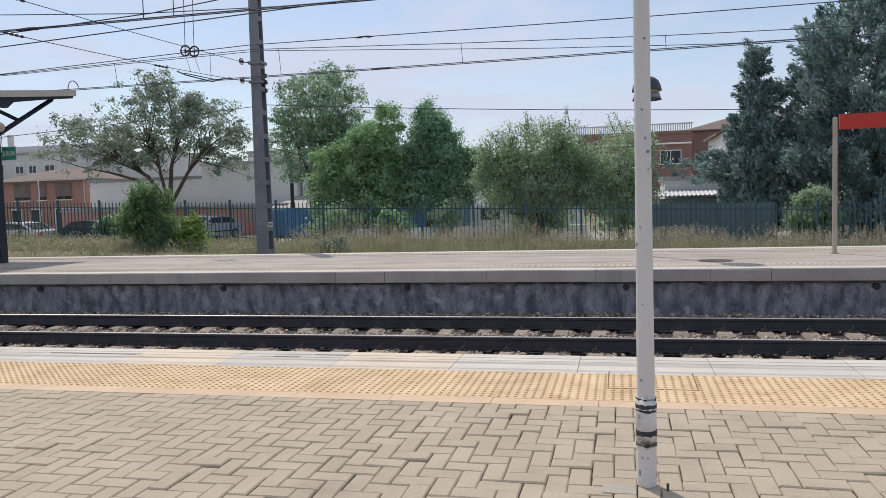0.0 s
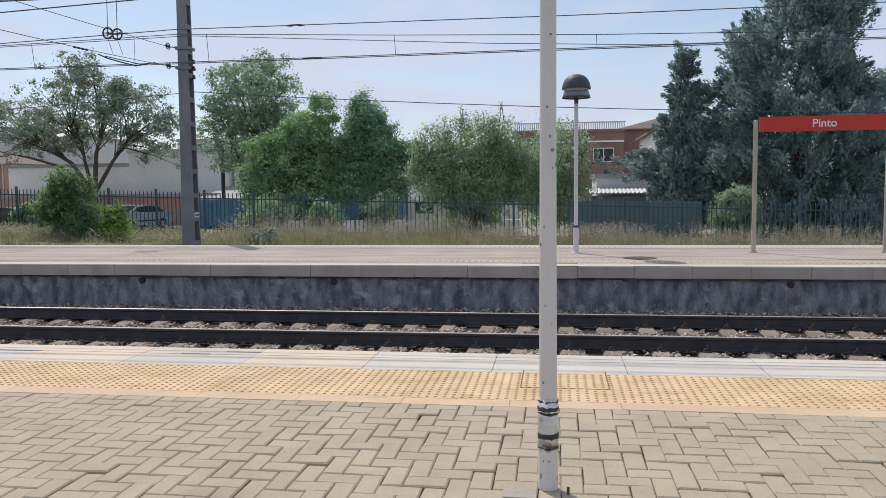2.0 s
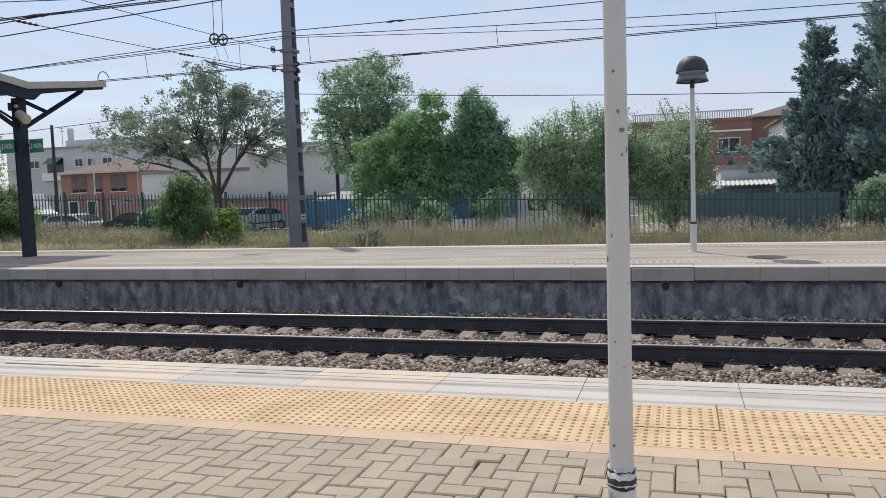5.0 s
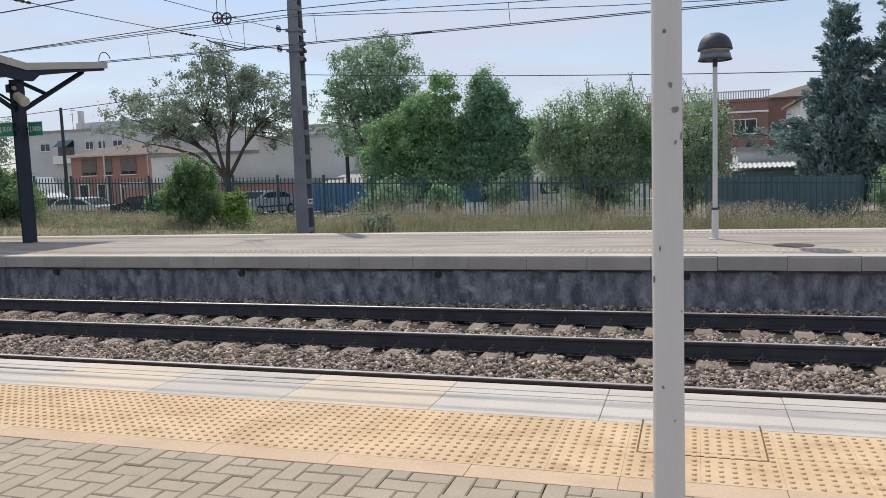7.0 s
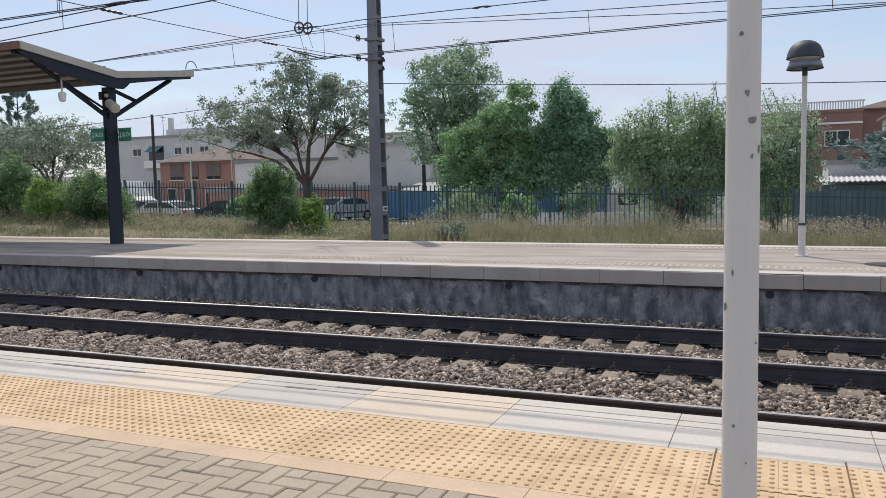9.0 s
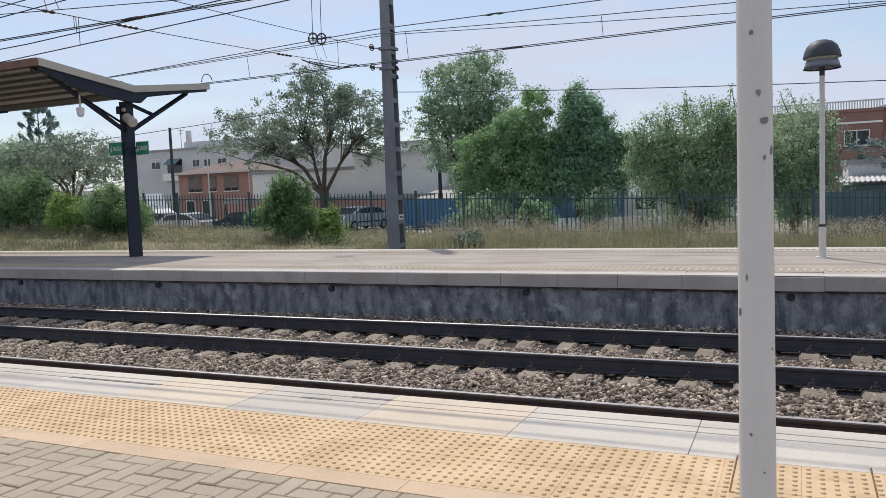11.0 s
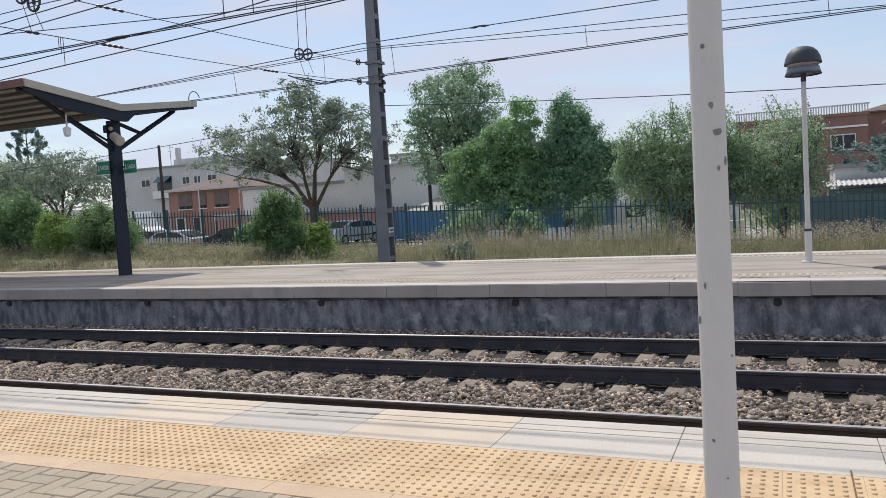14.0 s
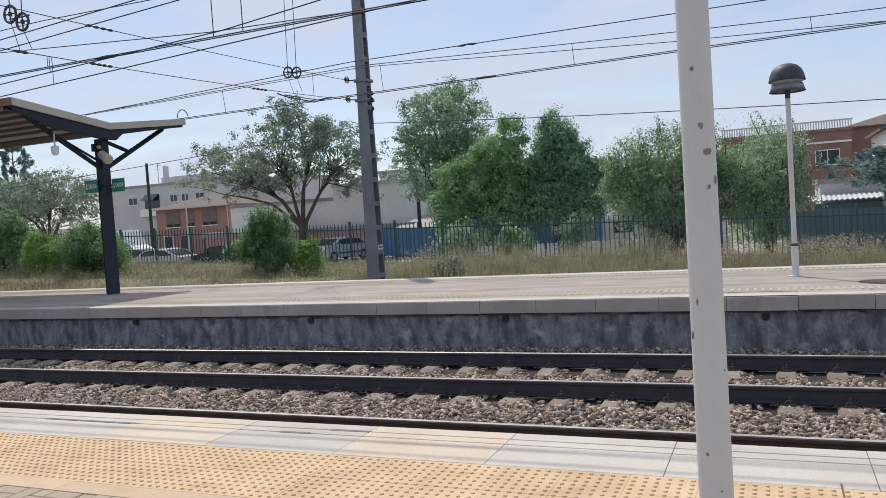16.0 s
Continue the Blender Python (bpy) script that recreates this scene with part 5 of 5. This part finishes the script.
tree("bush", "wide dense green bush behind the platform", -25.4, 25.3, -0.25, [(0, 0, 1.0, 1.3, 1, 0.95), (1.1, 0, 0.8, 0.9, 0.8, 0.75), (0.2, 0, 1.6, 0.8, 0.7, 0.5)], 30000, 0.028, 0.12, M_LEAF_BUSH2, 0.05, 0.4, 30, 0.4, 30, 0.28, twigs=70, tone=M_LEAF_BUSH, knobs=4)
tree("bush", "yellow-green bush beside a darker one", -27.6, 25.2, -0.2, [(0, 0, 0.8, 0.9, 0.8, 0.85), (-0.3, 0, 1.2, 0.5, 0.5, 0.5)], 16000, 0.028, 0.11, M_LEAF_BUSH, 0.05, 0.3, 40, 0.45, 24, 0.28, twigs=45, knobs=3)
tree("bush", "tall dark green bush beside the canopy", -30.6, 25.6, -0.2, [(0, 0, 1.2, 1.6, 1, 1.5), (-1.5, 0, 1.2, 1.5, 1, 1.6)], 26000, 0.036, 0.13, M_LEAF_BUSH2, 0.06, 0.4, 30, 0.4, 24, 0.25, twigs=60, knobs=4)
tree("bush", "grey-green round bush at the foot of the cypress", 6.6, 31.2, -0.95, [(0, 0, 1.0, 0.9, 0.8, 1.0), (0.2, 0, 1.6, 0.6, 0.6, 0.55)], 19000, 0.03, 0.10, M_LEAF_OLIVE, 0.05, 0.3, 40, 0.45, 24, 0.12)
tree("bush", "low green weeds at the foot of the mast", -9.3, 24.2, -0.55, [(0, 0, 0.25, 0.55, 0.4, 0.3)], 2600, 0.03, 0.08, M_LEAF_GREY, 0.02, 0.1, 30, 0.3, 10, 0.2)
tree("bush", "green ivy climbing the fence", -20.4, 30.5, -0.35, [(0, 0, 0.8, 1.2, 0.25, 0.7), (-1.6, 0, 0.6, 0.8, 0.25, 0.6)], 7000, 0.045, 0.12, M_LEAF_MAPLE, 0.03, 0.2, 30, 0.4, 14, 0.15)
tree("bush", "green ivy climbing the fence", -9.2, 30.6, -0.55, [(0, 0, 0.7, 0.7, 0.2, 0.7)], 2600, 0.045, 0.12, M_LEAF_MAPLE, 0.03, 0.2, 30, 0.4, 10, 0.15)

for ux, uw, un in ((10.6, 3.6, 9000), (14.2, 2.6, 6000), (-14.2, 1.5, 3000), (-8.6, 0.8, 1500), (-4.2, 2.0, 4000), (-0.4, 1.3, 2600)):
    tree("bush", "sparse shaded green undergrowth below the trees", ux, 37.2, FZ, [(0, 0, 0.9, uw, 0.6, 0.9), (0.5, 0, 1.4, uw * 0.7, 0.5, 0.7)], un, 0.05, 0.2, M_LEAF_OLIVE, 0.03, 0.3, 24, 0.3, 20, 0.2)
tagged(part("kerb", MB().box(-14.6, -1.8, 38.9, 39.15, -1.05, -0.30, 0.01), M_WHITEWALL), "low whitewashed wall along the street under the trees", "low wall", kind="structure")

# ---- houses and sheds beyond the street ----


def window(parent, x, y, z0, z1, w, shutter=0.0, frame_m=None, blind_m=None):
    wd = part("window", MB().box(x - w / 2, x + w / 2, y - 0.02, y + 0.06, z0, z1), M_GLASSDARK, parent)
    fm = frame_m or M_WHITE
    part("frame", MB().box(x - w / 2 - 0.07, x + w / 2 + 0.07, y - 0.06, y - 0.022, z1, z1 + 0.08).box(x - w / 2 - 0.07, x - w / 2, y - 0.06, y - 0.022, z0, z1).box(x + w / 2, x + w / 2 + 0.07, y - 0.06, y - 0.022, z0, z1).box(x - 0.03, x + 0.03, y - 0.06, y - 0.022, z0, z1), fm, wd)
    part("sill", MB().box(x - w / 2 - 0.12, x + w / 2 + 0.12, y - 0.12, y - 0.022, z0 - 0.09, z0 - 0.002), M_WHITEWALL, wd)
    if shutter:
        part("blind", MB().box(x - w / 2, x + w / 2, y - 0.05, y - 0.025, z1 - (z1 - z0) * shutter, z1 - 0.002), blind_m or M_GREYWALL, wd, "half-lowered roller blind")
    return wd


def house(name, label, x0, x1, y0, y1, z1, wall_m, roof=None, roof_m=None, over=0.35, zb=-1.0, rise=1.5):
    th = thing(name, (x0 + x1) / 2, y0, zb, label, "house", group="houses beyond the street")
    w, d, h = (x1 - x0) / 2, y1 - y0, z1 - zb
    part("wall", MB().box(-w, w, 0, d, 0, h), wall_m, th)
    if roof == "hip":
        r = MB().add([(-w - over, -over, h), (w + over, -over, h), (w + over, d + over, h), (-w - over, d + over, h), (-w * 0.3, d / 2, h + rise), (w * 0.3, d / 2, h + rise), (-w - over, -over, h - 0.12), (w + over, -over, h - 0.12), (w + over, d + over, h - 0.12), (-w - over, d + over, h - 0.12)], [(0, 1, 5, 4), (1, 2, 5), (2, 3, 4, 5), (3, 0, 4), (6, 7, 8, 9), (0, 1, 7, 6), (1, 2, 8, 7), (2, 3, 9, 8), (3, 0, 6, 9)])
        part("roof", r, roof_m, th)
    elif roof == "flat":
        part("roof", MB().box(-w - 0.1, w + 0.1, -0.1, d + 0.1, h, h + 0.25), roof_m, th)
    elif roof == "gable":
        part("roof", MB().extrude_y([(-w - over, h - 0.1), (0, h + 1.6), (w + over, h - 0.1), (w + over, h + 0.08), (0, h + 1.8), (-w - over, h + 0.08)], -0.3, d + 0.3), roof_m, th)
        part("gable_wall", MB().extrude_y([(-w, h), (w, h), (0, h + 1.58)], 0, 0.25), wall_m, th)
    elif roof == "shed":
        part("roof", MB().extrude_x([(-over, h), (d + over, h + 0.9), (d + over, h + 1.0), (-over, h + 0.12)], -w - 0.15, w + 0.15), roof_m, th)
    return th


h1 = house("orange_house", "two-storey orange rendered house with tiled hip roof", -53.8, -45.4, 60, 68, 3.72, M_ORANGE, "hip", M_ROOFTILE, rise=1.15)
for x, w in ((-2.2, 1.5), (-0.15, 0.75), (2.05, 1.5)):
    window(h1, x, 0, 2.95, 4.3, w, 0.8, M_BLIND, M_BLIND)
part("downpipe", MB().tube([(4.1, -0.06, 0.1), (4.1, -0.06, 4.6)], 0.05, 6), M_GREYWALL, h1)
part("gutter", MB().box(-4.55, 4.55, -0.43, -0.352, 4.60, 4.71), M_GREYWALL, h1)
for x, w in ((-2.9, 0.9), (-0.9, 0.9), (2.3, 2.3)):
    part("door", MB().box(x - w / 2, x + w / 2, -0.05, 0.05, 0, 2.1), M_GLASSDARK, h1)
    part("door_surround", MB().box(x - w / 2 - 0.12, x - w / 2, -0.09, -0.002, 0, 2.2).box(x + w / 2, x + w / 2 + 0.12, -0.09, -0.002, 0, 2.2).box(x - w / 2, x + w / 2, -0.09, -0.002, 2.1, 2.22), M_WHITEWALL, h1)
h2 = house("grey_house", "pale grey two-storey house with terrace and chimneys", -76, -58, 76, 86, 7.2, M_GREYWALL, "flat", M_ROOFGREY, 0.5)
for x, w in ((-5.0, 1.3), (1.3, 1.0), (3.0, 0.9), (5.2, 1.2)):
    window(h2, x, 0, 6.15, 7.25, w, 0.3)
part("terrace_recess", MB().box(-3.2, -0.9, -0.03, 0.05, 5.4, 7.2), M_GLASSDARK, h2, "dark terrace opening")
part("awning", MB().extrude_x([(-0.04, 7.25), (-1.1, 6.55), (-1.1, 6.50), (-0.04, 7.18)], -2.9, -1.0), M_AWNING, h2, "teal striped awning")
part("terrace_parapet", MB().box(-3.6, -0.6, -0.5, -0.035, 4.6, 5.5), M_WHITEWALL, h2)
part("upper_storey", MB().box(-2.2, 8.6, 2.0, 9.0, 8.452, 9.3), M_GREYWALL, h2)
part("chimney", MB().box(-0.95, -0.5, 1.0, 1.5, 8.452, 10.6), M_GREYWALL, h2)
part("antenna", MB().tube([(-1.9, 1.2, 8.45), (-1.9, 1.2, 10.9)], 0.03, 5).tube([(-2.3, 1.2, 10.7), (-1.4, 1.2, 10.7)], 0.025, 5).tube([(-2.2, 1.2, 10.3), (-1.6, 1.2, 10.3)], 0.025, 5), M_WOOD, h2)
house("grey_house", "plain grey block with flat roof behind", -58, -50, 80, 88, 7.0, M_GREYWALL, "flat", M_ROOFGREY)
h3 = house("low_house", "low rendered outbuilding with orange-brown gable", -66, -58, 52, 58, 2.4, M_WHITEWALL, "shed", M_CORR)
w1 = house("warehouse", "long white rendered warehouse wall with stained top", -39.9, -30.2, 53.2, 62, 3.05, M_WHITEWALL, "flat", M_ROOFGREY)
w2 = house("warehouse", "white warehouse block with a metal coping", -30.0, -22.6, 52.5, 62, 3.95, M_WHITEWALL, "flat", M_CORR)
w3 = house("warehouse", "cream warehouse block with low pitched roof", -22.4, -10.0, 53, 62, 3.85, M_WHITEWALL, "shed", M_ROOFGREY)
w4 = house("grey_house", "grey flat-roofed building with strip windows behind", -33.0, -18.5, 66, 74, 5.55, M_GREYWALL, "flat", M_ROOFGREY)
for x in (-2, 1.5, 4.5):
    window(w4, x, 0, 5.2, 6.1, 1.8)
w5 = house("grey_house", "distant grey factory roof behind the trees", -15.0, 6.0, 92, 100, 5.4, M_GREYWALL, "shed", M_ROOFGREY)
lw = house("brick_annexe", "low orange brick annexe with dark sheet roof", -39.0, -22.0, 48.8, 52.0, 0.85, M_ORANGE, "flat", M_ROOFGREY)
gr = house("garage", "open garage with a pale sloping roof", -22.5, -15.5, 47.5, 52.4, 0.6, M_GREYWALL, "shed", M_ROOFGREY)
b1 = house("brick_building", "red brick building with white windows and roof railing", -4.0, 6.1, 75, 84, 6.3, M_BRICKRED, "flat", M_BRICKRED)
window(b1, 3.2, 0, 4.6, 5.75, 1.75, 0.0)
window(b1, -1.9, 0, 4.5, 5.6, 1.6, 0.3)
window(b1, -0.3, 0, 4.0, 5.2, 1.9, 0.5)
part("string_course", MB().box(-5.05, 5.05, -0.1, -0.002, 6.35, 6.5), M_WHITEWALL, b1)
for k in range(51):
    part("baluster", MB().box(-5.0 + 0.2 * k, -4.91 + 0.2 * k, -0.02, 0.12, 7.55, 8.15), M_CORR, b1)
part("handrail", MB().box(-5.1, 5.2, -0.06, 0.16, 8.151, 8.25), M_CORR, b1)
b2 = house("white_house", "white gabled house with red-edged roof", 6.6, 13.5, 58, 66, 5.0, M_WHITEWALL, "gable", M_ROOFTILE)
b3 = house("brown_house", "brown house with pale roof beside the brick building", 6.3, 20, 82, 90, 7.0, M_BRICKRED, "hip", M_ROOFTILE)
sh = house("grey_shed", "grey sheet wall shed behind the fence", 2.2, 9.0, 46.2, 52, 1.75, M_GREYWALL, "flat", M_ROOFGREY)
house("grey_shed", "grey ribbed sheet warehouse behind the huge cypress", 13.0, 27.0, 46.5, 54, 3.3, M_GREYWALL, "flat", M_ROOFGREY)
# corrugated lean-to roof
lean = thing("lean_to", 3.9, 44, -1.0, "lean-to with wavy white corrugated roof", "shed")
part("wall", MB().box(-2.1, 3.6, 0.3, 2.0, 0, 1.75), M_TEAL, lean)
vs, n = [], 120
for yy, zz in ((-0.2, 1.93), (2.0, 2.18)):
    for dz in (0, -0.03):
        vs += [(-2.3 + 6.0 * i / n, yy, zz + dz + 0.03 * math.sin(i * 1.4)) for i in range(n + 1)]
m1 = n + 1
fs = []
for i in range(n):
    fs += [(i, i + 1, 2 * m1 + i + 1, 2 * m1 + i), (m1 + i, m1 + i + 1, 3 * m1 + i + 1, 3 * m1 + i), (i, i + 1, m1 + i + 1, m1 + i)]
part("corrugated_roof", MB().add(vs, fs), M_CORR, lean)
# sheet hoarding behind the palisade
hoard = thing("sheet_hoarding", 6, 31.6, -1.0, "dark teal metal sheet hoarding behind the palisade", "hoarding")
for k in range(5):
    part("sheet", MB().box(-5.6 + k, -4.62 + k, 0, 0.04, -0.2, 1.72 - 0.012 * k), M_TEAL, hoard)
    part("seam", MB().box(-4.62 + k, -4.58 + k, -0.03, 0.04, -0.2, 1.74 - 0.012 * k), M_TEAL, hoard)
cn = thing("container", -12.3, 45.5, -1.0, "blue steel skip container beyond the street", "container", group="blue containers")
part("body", MB().box(-3.2, 3.2, 0, 2.2, 0.1, 1.75), M_BLUE, cn)
for k in range(16):
    part("stiffener", MB().box(-3.1 + 0.4 * k, -3.0 + 0.4 * k, -0.05, -0.002, 0.15, 1.7), M_BLUE, cn)
copy_thing(cn, pose(-19.2, 45.2, -1.0))
yard = thing("yard_wall", -5.5, 46, -1.0, "pale grey yard wall with dark openings", "wall")
part("wall", MB().box(-3.4, 3.2, 0, 0.3, 0, 1.6), M_GREYWALL, yard)
for k in range(3):
    part("opening", MB().box(-2.8 + 2 * k, -1.7 + 2 * k, -0.03, -0.003, 0.8, 1.45), M_GLASSDARK, yard)
# timber poles and antenna
for x, y, top in ((-47.0, 52, 7.2), (-20.6, 47.0, 4.0)):
    tagged(part("timber_pole", MB().tube([(x, y, -1.0), (x, y, top)], [0.14, 0.11], 8), M_WOOD), "dark weathered timber utility pole", "pole", group="utility poles")
sl = thing("street_lamp", -47.6, 57, -1.0, "slim grey street lamp with a bent arm", "street lamp")
part("pole", MB().tube([(0, 0, 0), (0, 0, 6.2), (0.1, 0, 6.8), (0.5, 0, 7.2), (0.8, 0, 7.2)], [0.07, 0.05, 0.045, 0.04, 0.03], 6), M_GREYWALL, sl)
an = thing("roof_antenna", -12.5, 93, 5.65, "thin multi-bar television antenna on a roof", "antenna")
part("pole", MB().tube([(0, 0, 0.0), (0, 0, 2.2)], 0.05, 5), M_WOOD, an)
for z, w in ((2.1, 0.5), (1.6, 1.1), (1.2, 1.3), (0.7, 1.1)):
    part("bar", MB().tube([(-w, 0, z), (w, 0, z)], 0.035, 5), M_WOOD, an)


def car(name, label, x, y, paint, turn=0):
    th = thing(name, x, y, -0.99, label, "car", group="parked cars")
    th.rotation_euler = (0, 0, radians(turn))
    part("windscreen", MB().extrude_y([(-1.32, 1.03), (-0.77, 1.375), (-0.78, 1.40), (-1.36, 1.045)], -0.72, 0.72), M_GLASSDARK, th)
    part("rear_window", MB().extrude_y([(1.04, 1.372), (1.66, 1.04), (1.70, 1.055), (1.06, 1.395)], -0.72, 0.72), M_GLASSDARK, th)
    pr = [(-2.1, 0.35), (-2.12, 0.75), (-1.95, 0.95), (-1.35, 1.02), (-0.75, 1.38), (0.2, 1.46), (1.0, 1.38), (1.75, 0.98), (2.08, 0.9), (2.12, 0.4), (1.9, 0.25), (-1.9, 0.25)]
    part("body", MB().extrude_y(pr, -0.86, 0.86), paint, th)
    for s in (-1, 1):
        y0 = s * 0.862
        part("side_window", MB().extrude_y([(-1.1, 1.04), (-0.68, 1.33), (0.1, 1.39), (0.1, 1.03)], min(y0, y0 + 0.01 * s), max(y0, y0 + 0.01 * s)), M_GLASSDARK, th)
        part("side_window", MB().extrude_y([(0.17, 1.03), (0.17, 1.39), (0.95, 1.32), (1.45, 1.02)], min(y0, y0 + 0.01 * s), max(y0, y0 + 0.01 * s)), M_GLASSDARK, th)
        for wx in (-1.3, 1.3):
            wh = part("wheel", MB().tube([(wx, s * 0.70, 0.31), (wx, s * 0.885, 0.31)], 0.31, 16), M_RUBBER, th)
            part("rim", MB().tube([(wx, s * 0.886, 0.31), (wx, s * 0.90, 0.31)], 0.19, 12), M_STEEL, wh)
        part("bumper_strip", MB().box(-1.0, 1.0, min(s * 0.862, s * 0.875), max(s * 0.862, s * 0.875), 0.48, 0.55), M_RUBBER, th)
        part("mirror", MB().box(-0.98, -0.82, min(s * 0.875, s * 1.02), max(s * 0.875, s * 1.02), 0.98, 1.09, 0.02), paint, th)
        part("tail_light", MB().box(2.0, 2.135, min(s * 0.6, s * 0.84), max(s * 0.6, s * 0.84), 0.7, 0.84), M_REDSIGN, th)
        part("headlight", MB().box(-2.13, -2.0, min(s * 0.55, s * 0.84), max(s * 0.55, s * 0.84), 0.66, 0.78), M_WHITE, th)


car("car", "silver hatchback parked along the street", -35.3, 40.3, M_CARWHITE)
car("car", "dark hatchback parked along the street", -39.2, 42.2, M_CARDARK, 4)
car("car", "dark blue saloon parked along the street", -30.4, 40.5, M_CARDARK)
car("car", "silver saloon parked nose-on by the annexe", -25.1, 44.5, M_CARWHITE, 75)
van = thing("van", -43.5, 45, -0.99, "white panel van parked by the street", "van")
part("body", MB().extrude_y([(-2.4, 0.3), (-2.4, 2.75), (1.0, 2.8), (1.7, 1.7), (2.4, 1.3), (2.45, 0.3)], -0.9, 0.9), M_WHITE, van)
part("side_window", MB().box(0.6, 1.3, -0.915, -0.903, 1.65, 2.3), M_GLASSDARK, van)
for wx in (-1.5, 1.6):
    part("wheel", MB().tube([(wx, -0.7, 0.33), (wx, -0.92, 0.33)], 0.33, 14), M_RUBBER, van)

# ---- herringbone pavers of the near platform, last ----
part("joint_sand", MB().box(-9.0, 5.0, -0.4, 4.811, -0.0745, -0.014), M_JOINT, near)
PAVE_H = MB().box(0.0018, 2 * PAVE_X - 0.0018, 0.0018, PAVE_Y - 0.0018, -0.06, 0.0, 0.0065).mesh("paver", M_PAVER)
PAVE_V = MB().box(0.0018, PAVE_X - 0.0018, 0.0018, 2 * PAVE_Y - 0.0018, -0.06, 0.0, 0.0065).mesh("paver", M_PAVER)
rest, count = MB(), 0
for px, py, vert, h in sorted(herringbone(-9.0, 5.0, -0.4, 4.811), key=lambda q: (q[0] + 0.6) ** 2 + 2.2 * (q[1] - 3.9) ** 2):
    dz = rng.normal(0, 0.0016) + 0.004 * noise.noise((px * 1.2, py * 1.2, 0))
    full = h > (2 if vert else 1) * PAVE_Y - 0.001
    if count < 300 and full:
        ob = part("paver", PAVE_V if vert else PAVE_H, None, near)
        ob.location = (px + rng.normal(0, 0.0013), py + rng.normal(0, 0.0013), dz)
        ob.rotation_euler = (rng.normal(0, 0.012), rng.normal(0, 0.012), rng.normal(0, 0.006))
        count += 1
    elif h > 0.02:
        w = PAVE_X if vert else 2 * PAVE_X
        jx, jy, e = rng.normal(0, 0.0013), rng.normal(0, 0.0013), rng.uniform(0.001, 0.003)
        rest.box(px + e + jx, px + w - e + jx, py + e + jy, min(py + h - e + jy, 4.8105), -0.06, dz, min(0.0055, h / 4))
tagged(part("paving", rest, M_PAVER, near), kind="stuff")
